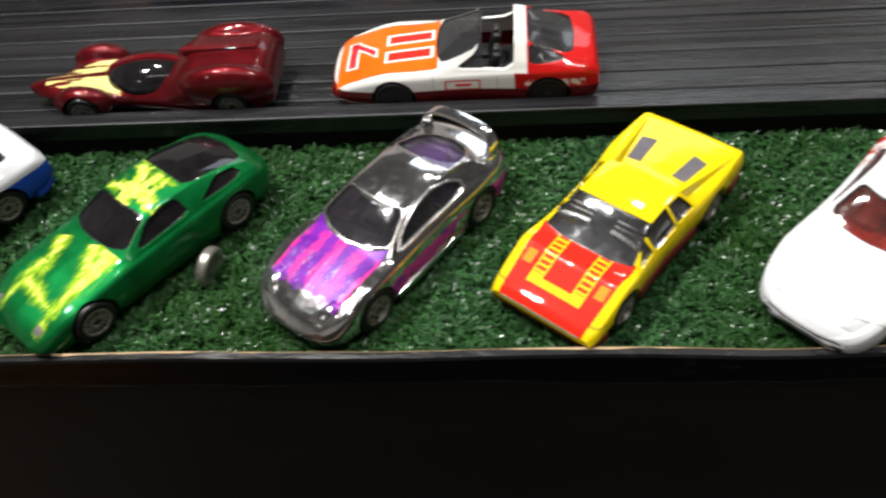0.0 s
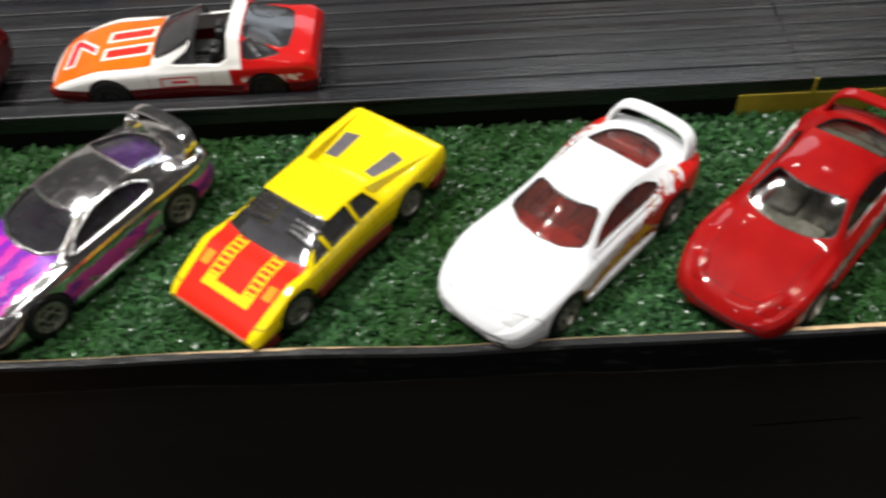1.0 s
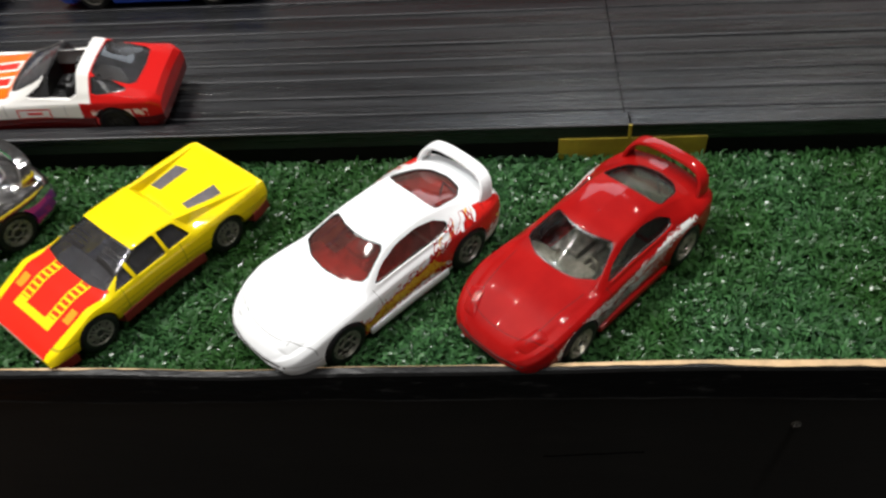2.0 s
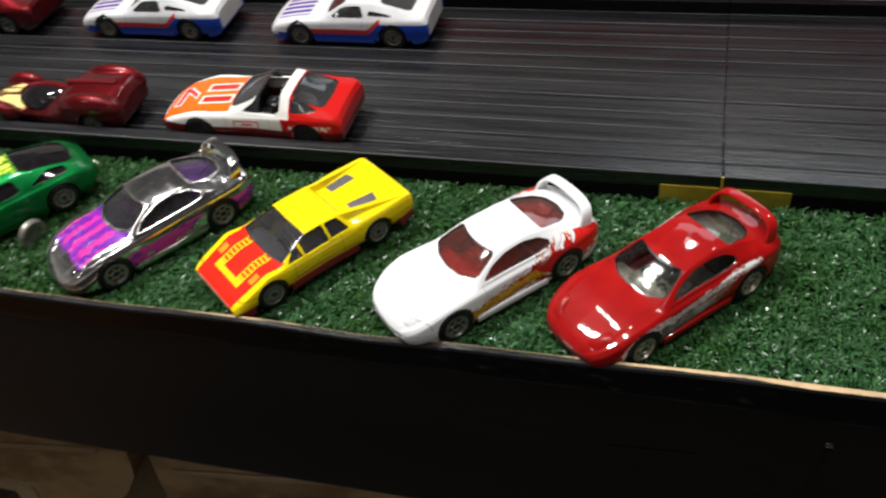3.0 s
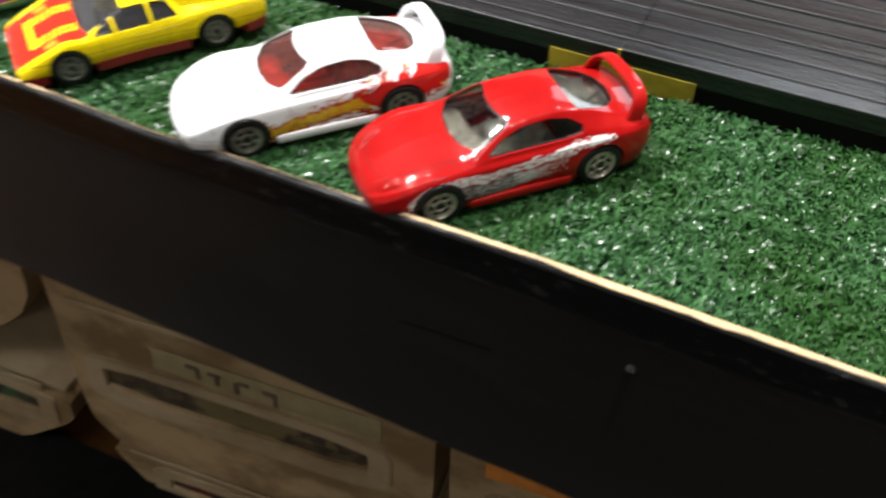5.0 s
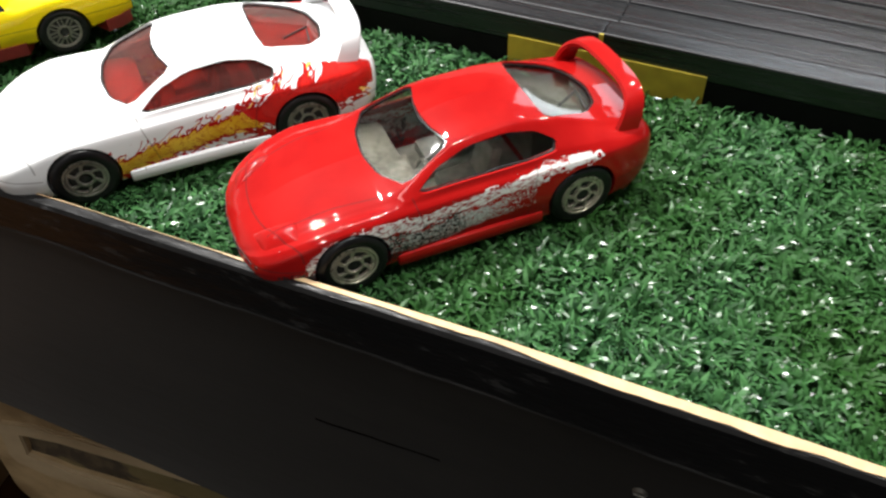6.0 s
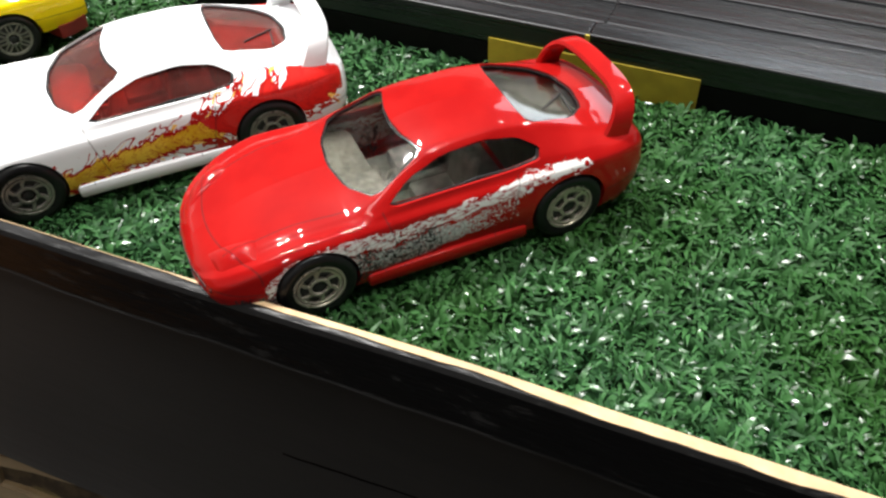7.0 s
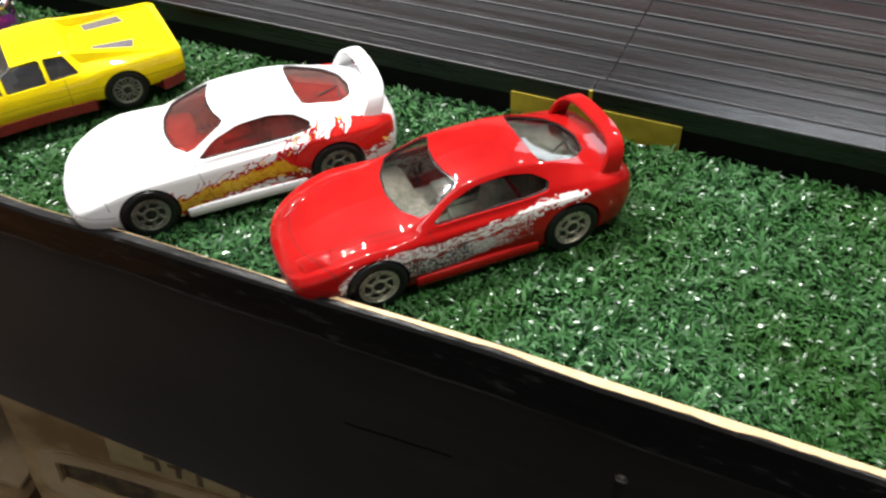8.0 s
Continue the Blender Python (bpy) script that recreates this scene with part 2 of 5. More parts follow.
def chrome_purple():
    s = paint_shader("plated_chrome_purple", 0.07, 1.0, 0.0)
    s.put("Specular IOR Level", 0.35)
    up = s.normal_z().ramp(0.55, 0.7)
    ay = s.y.mag()
    edge = (s.noise(0.9, 4, (0.6, 1.2, 1), 0.75) - 0.5) * 6.0
    hood = up * (s.x + edge * 1.4).inside(9.0, 30.0) * (ay + edge * 0.4).below(11.4)
    across = ((s.y + (s.noise(0.45, 3, (0.5, 0.8, 1)) - 0.5) * 3.0) * 0.17 + 0.5).op("FRACT")
    pink = ((across - 0.5).mag() + (s.noise(1.1, 4, (0.35, 1.2, 1), 0.85) - 0.5) * 1.3).ramp(0.27, 0.10)
    pink = pink * (s.x + edge * 1.6).ramp(12.5, 16.5) * (s.x + edge * 1.6).ramp(31.0, 26.0)
    sill = ay.above(11.0) * (s.z + (s.noise(0.3, 3) - 0.5) * 3.0).inside(4.6, 10.4) * s.x.inside(-37.0, 16.0)
    fade = s.noise(0.22, 4, (0.6, 1, 1)).above(0.45)
    chrome = s.mix(s.noise(0.2, 3).ramp(0.3, 0.7), (0.90, 0.88, 0.87), (0.78, 0.76, 0.76))
    violet = s.mix(s.noise(0.12, 2).ramp(0.4, 0.6), (0.15, 0.010, 0.34), (0.22, 0.018, 0.40))
    purple = s.mix(pink, violet, (0.92, 0.035, 0.32))
    silver = s.noise(0.8, 4, (0.35, 1.4, 1), 0.8).ramp(0.56, 0.66) * s.x.ramp(14.0, 28.0) * 0.75
    purple = s.mix(silver, purple, (0.60, 0.55, 0.62))
    side = s.mix(s.noise(0.15, 3, (0.5, 1, 1.5)).above(0.5), (0.20, 0.03, 0.26), (0.55, 0.05, 0.30))
    mark = hood.high(sill * fade)
    finish(s, s.mix(hood, s.mix(sill * fade, chrome, side), purple))
    s.put("Metallic", mark * -0.89 + 0.97)
    s.bump(s.noise(0.3, 2) * 0.6 + s.noise(0.9, 2) * 0.3 + s.noise(2.5, 2) * 0.06 - s.lines * 1.6, 0.06, 0.25)
    s.put("Roughness", mark * 0.20 + s.noise(0.5, 4).ramp(0.4, 0.75) * 0.08 + 0.10)
    return s.mat


def yellow_hood():
    s = paint_shader("paint_yellow_red_hood", kind="plain")
    base = s.mix(s.noise(0.1, 3).ramp(0.3, 0.7), (0.86, 0.66, 0.004), (0.80, 0.60, 0.006))
    ay = s.y.mag()
    up = s.normal_z().above(0.45)
    panel = up * s.x.inside(13.0, 34.5) * ay.below(s.x * -0.06 + 13.9)
    bars = ay.inside(4.1, 7.6) * s.x.inside(12.0, 31.0)
    foot = s.x.inside(26.8, 28.8) * ay.below(7.6)
    c = s.mix(panel, base, (0.74, 0.022, 0.010))
    c = s.mix((bars * s.x.below(28.8)).high(foot) * panel, c, (0.88, 0.60, 0.01))
    tick = (s.x * 0.62).op("FRACT").below(0.60) * ay.inside(4.5, 7.2) * s.x.inside(14.5, 26.0)
    c = s.mix(tick * panel, c, (0.62, 0.05, 0.01))
    lamp = ay.inside(9.0, 11.6) * s.x.inside(21.5, 25.0)
    c = s.mix(lamp * panel, c, (0.80, 0.30, 0.02))
    finish(s, c)
    return s.mat


def green_bolt():
    s = paint_shader("paint_green_bolt", 0.24, 0.6, kind="plain")
    base = s.mix(s.noise(0.15, 3).ramp(0.3, 0.7), (0.002, 0.115, 0.024), (0.005, 0.18, 0.042))
    up = s.normal_z().ramp(0.3, 0.5)
    wob = (s.noise(0.35, 3, (0.6, 1.3, 1)) - 0.5) * 5.0
    fine = (s.noise(0.8, 4, (0.22, 1.6, 1), 0.75) - 0.5) * 7.5

    def bolt(x0, y0, x1, y1, w):
        dx, dy = x1 - x0, y1 - y0
        length = math.hypot(dx, dy)
        ux, uy = dx / length, dy / length
        along = ((s.x - x0) * ux + (s.y - y0) * uy) / length
        off = ((s.x - x0) * -uy + (s.y - y0) * ux + wob * 0.45).mag() + fine
        return (off - (along.flip() * 1.0 + 0.2) * w * 0.95).ramp(1.3, -1.5) * along.inside(-0.12, 1.05)

    hood = bolt(12.5, 7.5, 34.0, 8.5, 2.2).high(bolt(14.5, -7.5, 27.0, -2.0, 1.7)).high(bolt(26.5, -4.0, 29.0, 9.5, 1.6)).high(bolt(12.0, 3.0, 24.0, 9.0, 1.6)).high(bolt(22.0, -6.0, 35.0, -6.5, 1.3))
    rad = ((s.x + 5.5) * (s.x + 5.5) * 0.55 + s.y * s.y * 1.1).op("SQRT")
    shard = s.noise(0.34, 4, (0.34, 1.5, 1), 0.7) * 0.6 + s.noise(0.45, 3, (1.2, 0.5, 1), 0.6) * 0.4
    turn = (s.y.op("ARCTAN2", s.x + 5.5) * 5.0 + 1.0 + (s.noise(0.2, 2) - 0.5) * 4.0).op("SINE")
    roof = (rad * -0.115 + 1.0 + (shard - 0.5) * 3.4 + turn * 0.28).ramp(0.12, 0.55) * s.x.inside(-13.0, 3.0) * s.z.above(17.0)
    mark = hood.high(roof) * up
    core = (mark + (s.noise(0.5, 3) - 0.5) * 0.8).ramp(0.75, 1.15)
    finish(s, s.mix(mark, base, s.mix(core, (0.36, 0.58, 0.006), (0.90, 0.94, 0.20))))
    s.put("Metallic", mark * -0.6 + 0.6)
    return s.mat


def white_blue():
    s = paint_shader("paint_white_blue", 0.25, kind="plain")
    # white greyed in the colour itself, for the weaker light on the far lane
    base = s.mix(s.noise(0.1, 3).ramp(0.3, 0.7), (0.64, 0.64, 0.65), (0.57, 0.57, 0.59))
    side = s.y.mag().above(11.3)
    edge = s.x.ramp(-9.0, -17.0) * 5.2 + 6.6
    blue = side * s.z.below(edge) * s.x.below(33.0)
    red = side * s.z.below(edge + 2.3) * s.x.inside(-16.5, 28.0)
    nose = s.normal_z().above(0.4) * s.x.inside(18.0, 33.0) * s.y.mag().below(8.5)
    bars = nose * (s.y * 0.26).op("FRACT").below(0.58) * s.noise(0.3, 2).above(0.30)
    c = s.mix(red, base, (0.60, 0.04, 0.03))
    c = s.mix(blue, c, (0.012, 0.06, 0.42))
    finish(s, s.mix(bars, c, (0.06, 0.015, 0.24)))
    return s.mat


def orange_white_red():
    s = paint_shader("paint_orange_white_red", 0.22, kind="plain")
    orange = s.mix(s.noise(0.1, 3).ramp(0.3, 0.7), (0.88, 0.15, 0.008), (0.82, 0.12, 0.006))
    ay = s.y.mag()
    up = s.normal_z().above(0.5)
    hood = up * s.x.inside(9.0, 39.6) * ay.below(11.9)
    hoop = s.z.above(13.6) * s.x.inside(-16.6, -11.5)
    red = s.x.below(-13.0) * hoop.flip()
    # maroon lower sides, with their shadow deepened into the colour
    low = s.z.below(8.5)
    c = s.mix(red, (0.82, 0.80, 0.77), (0.52, 0.010, 0.009))
    c = s.mix(low, c, (0.11, 0.006, 0.006))
    c = s.mix(hood, c, orange)
    rim = (s.x - 17.8).mag().below(7.4) * (ay - 4.1).mag().below(2.7)
    box = (s.x - 17.8).mag().below(6.4) * (ay - 4.1).mag().below(1.8)
    c = s.mix(rim * hood, c, (0.85, 0.80, 0.74))
    c = s.mix(box * hood, c, (0.66, 0.03, 0.02))
    plate = s.y.above(11.0) * s.z.inside(8.2, 11.6)
    edge = plate * s.x.inside(-3.2, 7.2) * (s.z.inside(8.7, 11.1) * s.x.inside(-2.7, 6.7)).flip()
    c = s.mix(edge, c, (0.62, 0.05, 0.04))
    script = s.y.above(11.0) * s.z.inside(9.0, 11.4) * s.x.inside(-33.0, -16.0) * s.noise(0.55, 2, (1, 1, 1.2)).above(0.5)
    finish(s, s.mix(script, c, (0.85, 0.70, 0.66)))
    return s.mat


def maroon_flash():
    s = paint_shader("paint_maroon_flash", 0.2, 0.6, kind="plain")
    base = s.mix(s.noise(0.15, 3).ramp(0.3, 0.7), (0.085, 0.004, 0.006), (0.125, 0.006, 0.009))
    up = s.normal_z().above(0.3)
    jag = (s.noise(0.6, 4, (0.30, 1.3, 1), 0.7) - 0.5) * 2.6
    outer = (s.y.mag() + jag).below(s.x * -0.26 + 12.0)
    inner = (s.y.mag() + jag * 0.5).above((s.x - 12.0) * -0.03 + 1.4)
    dash = (s.noise(0.45, 4, (0.12, 1.6, 1), 0.6) - s.x.ramp(22.0, 40.0) * 0.12).above(0.40)
    zone = up * s.x.inside(12.0, 38.0) * outer * inner * dash * s.z.above(5.0)
    finish(s, s.mix(zone, base, (0.84, 0.72, 0.26)))
    s.put("Metallic", zone * -0.5 + 0.6)
    return s.mat


def black_blue():
    s = paint_shader("paint_black_blue", 0.3, kind="plain")
    up = s.normal_z().above(0.5)
    c = s.mix(up * s.x.inside(-30.0, 30.0) * s.y.mag().below(9.0) * s.noise(0.1, 3).above(0.47), (0.010, 0.011, 0.013), (0.012, 0.075, 0.14))
    finish(s, c)
    return s.mat


def blue_white():
    s = paint_shader("paint_blue_white", 0.25, kind="plain")
    finish(s, s.mix(s.normal_z().above(0.8) * s.noise(0.07, 2).above(0.5), (0.02, 0.10, 0.55), (0.75, 0.78, 0.80)))
    return s.mat


def plain_paint(name, lo, hi):
    s = paint_shader(name, 0.25, kind="plain")
    finish(s, s.mix(s.noise(0.1, 3).ramp(0.3, 0.7), lo, hi))
    return s.mat


PLAIN_MAROON = plain_paint("paint_maroon", (0.10, 0.004, 0.006), (0.15, 0.006, 0.009))
PLAIN_RED, PLAIN_WHITE = plain_paint("paint_red", (0.28, 0.004, 0.004), (0.34, 0.007, 0.006)), plain_paint("paint_white", (0.84, 0.85, 0.86), (0.78, 0.79, 0.80))
P_RED, P_WHITE, P_CHROME, P_YELLOW = red_silver(), white_flame(), chrome_purple(), yellow_hood()
P_GREEN, P_WHITE_BLUE, P_ORANGE, P_MAROON, P_BLACK, P_BLUE = green_bolt(), white_blue(), orange_white_red(), maroon_flash(), black_blue(), blue_white()
RED_BASE = worn("base_red", (0.15, 0.010, 0.008), 0.45, 0.6)
BLUE_BASE = worn("base_blue", (0.012, 0.05, 0.36), 0.4, 0.6)
MAROON_BASE = worn("base_maroon", (0.08, 0.008, 0.008), 0.4, 0.6)
LAMP_GREY = worn("headlamp_grey", (0.62, 0.62, 0.60), 0.2, 1.0, coat=0.5)
TAIL_RED = worn("tail_lamp_red", (0.35, 0.01, 0.01), 0.2, 1.0, coat=0.5)


# ---- mesh helpers (millimetres) ----
def link_mesh(name, bm, angle=35):
    bmesh.ops.recalc_face_normals(bm, faces=bm.faces)
    bmesh.ops.scale(bm, vec=(MM, MM, MM), verts=bm.verts)
    me = bpy.data.meshes.new(name)
    bm.to_mesh(me)
    bm.free()
    me.shade_smooth()
    me.set_sharp_from_angle(angle=radians(angle))
    return me


def part(name, shape, material, parent=None, label="", at=None, angle=35):
    """One mesh object under a thing or a part; shape is a bmesh in millimetres, or a mesh made before."""
    me = shape if isinstance(shape, bpy.types.Mesh) else link_mesh(name, shape, angle)
    if not me.materials:
        me.materials.append(None)
    ob = new(name, me)
    ob.material_slots[0].link = "OBJECT"
    ob.material_slots[0].material = material
    if parent:
        ob.parent = parent
    if at is not None:
        ob.matrix_basis = at
    if label:
        tagged(ob, label)
    return ob


def thing(name, label, category, at=None, group="", kind=""):
    ob = new(name)
    ob.empty_display_size = 0.01
    if at is not None:
        ob.matrix_basis = at
    return tagged(ob, label, category, group, kind)


def place(x, y, z, rz=0, rx=0, ry=0):
    return pose(x * MM, y * MM, z * MM, rx, ry, rz)


def box(bm, x0, x1, y0, y1, z0, z1, bevel=0.0, m=None):
    g = bmesh.ops.create_cube(bm, size=1)
    vs = g["verts"]
    for v in vs:
        v.co = Vector(((x0 + x1) / 2 + v.co.x * (x1 - x0), (y0 + y1) / 2 + v.co.y * (y1 - y0), (z0 + z1) / 2 + v.co.z * (z1 - z0)))
    if bevel:
        es = list({e for v in vs for e in v.link_edges})
        r = bmesh.ops.bevel(bm, geom=es, offset=bevel, segments=2, profile=0.5, affect="EDGES")
        vs = list({v for f in r["faces"] for v in f.verts} | {v for v in vs if v.is_valid})
    if m:
        bmesh.ops.transform(bm, matrix=m, verts=vs)
    return bm


def prism(points, axis, a, b):
    """A polygon pulled along an axis: z (points x, y) or y (points x, z)."""
    bm = bmesh.new()
    put = (lambda p, h: (p[0], p[1], h)) if axis == "z" else (lambda p, h: (p[0], h, p[1]))
    lo = [bm.verts.new(put(p, a)) for p in points]
    hi = [bm.verts.new(put(p, b)) for p in points]
    bm.faces.new(lo), bm.faces.new(hi)
    for i in range(len(points)):
        j = (i + 1) % len(points)
        bm.faces.new((lo[i], lo[j], hi[j], hi[i]))
    bmesh.ops.recalc_face_normals(bm, faces=bm.faces)
    return bm


def rounded(points, turns=2, cut=0.14):
    """Corner cutting on a closed polygon."""
    for _ in range(turns):
        out = []
        for i, p in enumerate(points):
            q = points[(i + 1) % len(points)]
            out += [tuple((1 - cut) * a + cut * b for a, b in zip(p, q)), tuple(cut * a + (1 - cut) * b for a, b in zip(p, q))]
        points = out
    return points


def soften(points, turns, cut=0.25):
    """Corner cutting on an open line; its ends stay."""
    for _ in range(turns):
        out = [points[0]]
        for p, q in zip(points, points[1:]):
            out += [tuple((1 - cut) * a + cut * b for a, b in zip(p, q)), tuple(cut * a + (1 - cut) * b for a, b in zip(p, q))]
        points = out + [points[-1]]
    return points


def lathe(bm, profile, steps=24, m=None):
    """Turns (radius, y) round the y axis."""
    rings = []
    for i in range(steps):
        a = 2 * math.pi * i / steps
        rings.append([bm.verts.new((r * math.cos(a), y, r * math.sin(a))) for r, y in profile])
    for i in range(steps):
        p, q = rings[i], rings[(i + 1) % steps]
        for k in range(len(profile) - 1):
            bm.faces.new((p[k], p[k + 1], q[k + 1], q[k]))
    if m:
        bmesh.ops.transform(bm, matrix=m, verts=[v for r in rings for v in r])
    return bm


def ball(bm, at, size, segs=20, rings=12):
    bmesh.ops.create_uvsphere(bm, u_segments=segs, v_segments=rings, radius=1, matrix=Matrix.Translation(at) @ Matrix.Diagonal((*size, 1)))
    return bm


def carve(bm, cutters, kind="DIFFERENCE"):
    """Cuts (or joins) closed shapes with exact booleans."""
    def temp(b):
        me = bpy.data.meshes.new("temp")
        b.to_mesh(me)
        b.free()
        return new("temp", me)
    ob = temp(bm)
    tools = [temp(c) for c in cutters]
    for t in tools:
        mod = ob.modifiers.new("cut", "BOOLEAN")
        mod.operation, mod.solver, mod.object = kind, "EXACT", t
    done = bpy.data.meshes.new_from_object(ob.evaluated_get(bpy.context.evaluated_depsgraph_get()))
    out = bmesh.new()
    out.from_mesh(done)
    for o in (ob, *tools):
        me = o.data
        bpy.data.objects.remove(o)
        bpy.data.meshes.remove(me)
    bpy.data.meshes.remove(done)
    return out


def blended(bm, lumps, grain=0.45, rounds=30):
    """Melts rounded lumps (middle, radii) into a body, as one casting with soft valleys."""
    for at, size in lumps:
        for s in (-1, 1) if at[1] else (1,):
            ball(bm, (at[0], at[1] * s, at[2]), size, 24, 16)
    me = bpy.data.meshes.new("temp")
    bm.to_mesh(me)
    bm.free()
    ob = new("temp", me)
    mod = ob.modifiers.new("melt", "REMESH")
    mod.mode, mod.voxel_size = "VOXEL", grain
    mod = ob.modifiers.new("soft", "SMOOTH")
    mod.factor, mod.iterations = 0.5, rounds
    done = bpy.data.meshes.new_from_object(ob.evaluated_get(bpy.context.evaluated_depsgraph_get()))
    out = bmesh.new()
    out.from_mesh(done)
    bpy.data.objects.remove(ob)
    bpy.data.meshes.remove(me)
    bpy.data.meshes.remove(done)
    return out


# ---- toy car bodies ----
def table(keys, x):
    """Smooth monotone curve through (x, value) keys."""
    keys = sorted(keys)
    xs = [k[0] for k in keys]
    vs = [k[1] for k in keys]
    if x <= xs[0]:
        return vs[0]
    if x >= xs[-1]:
        return vs[-1]
    d = [(vs[i + 1] - vs[i]) / (xs[i + 1] - xs[i]) for i in range(len(xs) - 1)]
    m = [d[0]] + [0 if a * b <= 0 else 2 * a * b / (a + b) for a, b in zip(d, d[1:])] + [d[-1]]
    i = max(k for k in range(len(xs) - 1) if xs[k] <= x)
    h = xs[i + 1] - xs[i]
    t = (x - xs[i]) / h
    return (vs[i] * (1 + 2 * t) * (1 - t) ** 2 + m[i] * h * t * (1 - t) ** 2 + vs[i + 1] * t * t * (3 - 2 * t) + m[i + 1] * h * t * t * (t - 1))


def section(sp, x, inset=0.0):
    """Half outline of the body across x, from the bottom's middle to the roof's."""
    hw, rw, top, belt, bot = (table(sp[k], x) for k in ("hw", "rw", "top", "belt", "bot"))
    crown = sp["crown"]
    hw, rw, top, belt = hw - inset, rw - inset * 0.6, top - inset, belt - inset * 0.35
    bot = bot + inset
    side = sp["side"]
    edge = max(top - crown, belt + 0.1)
    return [(0, bot), (hw - 2.2, bot), (hw - 0.5, bot + 0.5), (hw, bot + 0.45 * (belt - bot)), (hw - 0.25 * side, belt - 1.0),
            (hw - side, belt), (hw - side - 0.22 * (hw - side - rw), belt + 0.3 * (edge - belt)), (rw + 0.35, edge - 0.12 * (edge - belt)), (rw - 0.6, edge + 0.25 * crown), (rw * 0.55, top - 0.22 * crown), (0, top)]


def hull(sp, x0, x1, inset=0.0, step=1.2, floor=None):
    """Closed solid of sections from x0 to x1."""
    bm = bmesh.new()
    n = max(2, round((x1 - x0) / step))
    xs = sorted({round(x0 + (x1 - x0) * i / n, 3) for i in range(n + 1)})
    rings = []
    for x in xs:
        half = soften(section(sp, x, inset), sp["turns"], sp.get("cut", 0.25))
        if floor is not None:
            half = [(y, max(z, floor)) for y, z in half]
        loop = half + [(-y, z) for y, z in reversed(half[1:-1])]
        rings.append([bm.verts.new((x, y, z)) for y, z in loop])
    for p, q in zip(rings, rings[1:]):
        k = len(p)
        for i in range(k):
            bm.faces.new((p[i], p[(i + 1) % k], q[(i + 1) % k], q[i]))
    bm.faces.new(rings[0]), bm.faces.new(rings[-1])
    bmesh.ops.remove_doubles(bm, verts=bm.verts, dist=0.0005)
    bmesh.ops.recalc_face_normals(bm, faces=bm.faces)
    return bm


def glazing(sp, ranges):
    """The one-piece clear plastic inside the body, a thin shell from shoulder to shoulder."""
    bm = bmesh.new()
    for x0, x1 in ranges:
        n = max(3, round((x1 - x0) / 1.5))
        grid = []
        for i in range(n + 1):
            x = x0 + (x1 - x0) * i / n
            two = []
            for inset in (0.55, 0.85):
                half = soften(section(sp, x, inset)[4:], 2)
                two.append([(y, z) for y, z in half] + [(-y, z) for y, z in reversed(half[:-1])])
            grid.append([[bm.verts.new((x, y, z)) for y, z in line] for line in two])
        for a, b in zip(grid, grid[1:]):
            for s in (0, 1):
                for k in range(len(a[s]) - 1):
                    bm.faces.new((a[s][k], a[s][k + 1], b[s][k + 1], b[s][k]))
            for k in (0, -1):
                bm.faces.new((a[0][k], b[0][k], b[1][k], a[1][k]))
        for e in (grid[0], grid[-1]):
            for k in range(len(e[0]) - 1):
                bm.faces.new((e[0][k], e[0][k + 1], e[1][k + 1], e[1][k]))
    return bm


def shrunk(points, d):
    """A polygon drawn in towards its middle."""
    cx, cy = (sum(p[k] for p in points) / len(points) for k in (0, 1))
    out = []
    for x, y in points:
        h = math.hypot(x - cx, y - cy)
        out.append((x - (x - cx) / h * d, y - (y - cy) / h * d))
    return out


def edge_ring(sp, points, axis, side=0):
    """The dark look of the clear plastic's thick edge, put in as a dark-coloured thin ring just inside a window
    opening.
    """
    x0, x1 = min(p[0] for p in points) - 1, max(p[0] for p in points) + 1
    span = (table(sp["belt"], 8.0) - 0.3, 30) if axis == "z" else ((3.0, 22) if side > 0 else (-22, -3.0))
    ring = carve(hull(sp, x0, x1, 0.30, 1.5), [prism(points, axis, *span)], "INTERSECT")
    inner = (span[0] - 3, span[1] + 3) if axis == "z" else ((0.0, 30) if side > 0 else (-30, 0.0))
    return carve(ring, [prism(shrunk(points, 0.42), axis, *inner), hull(sp, x0 - 2, x1 + 2, 0.56, 1.5)])


def highlight_bead(sp, points, axis, side=0):
    """A raised bead round a window opening, added to carry the pillar edges' highlights."""
    x0, x1 = min(p[0] for p in points) - 3, max(p[0] for p in points) + 3
    span = (table(sp["belt"], 8.0) - 0.3, 30) if axis == "z" else ((3.0, 22) if side > 0 else (-22, -3.0))
    inner = (span[0] - 3, span[1] + 3) if axis == "z" else ((0.0, 30) if side > 0 else (-30, 0.0))
    ring = carve(hull(sp, x0, x1, -0.22, 1.2), [prism(shrunk(points, -0.75), axis, *span)], "INTERSECT")
    return carve(ring, [prism(shrunk(points, 0.05), axis, *inner), hull(sp, x0 - 2, x1 + 2, 0.3, 1.2)])


def cabin_tub(sp):
    bm = bmesh.new()
    x0, x1 = sp["seat"]
    box(bm, x0 - 10, x1 + 3, -9.6, 9.6, 4.2, 6.4, 0.3)
    box(bm, x0 - 3, x1 - 1, -1.0, 1.0, 6.2, 8.0, 0.5)
    return bm


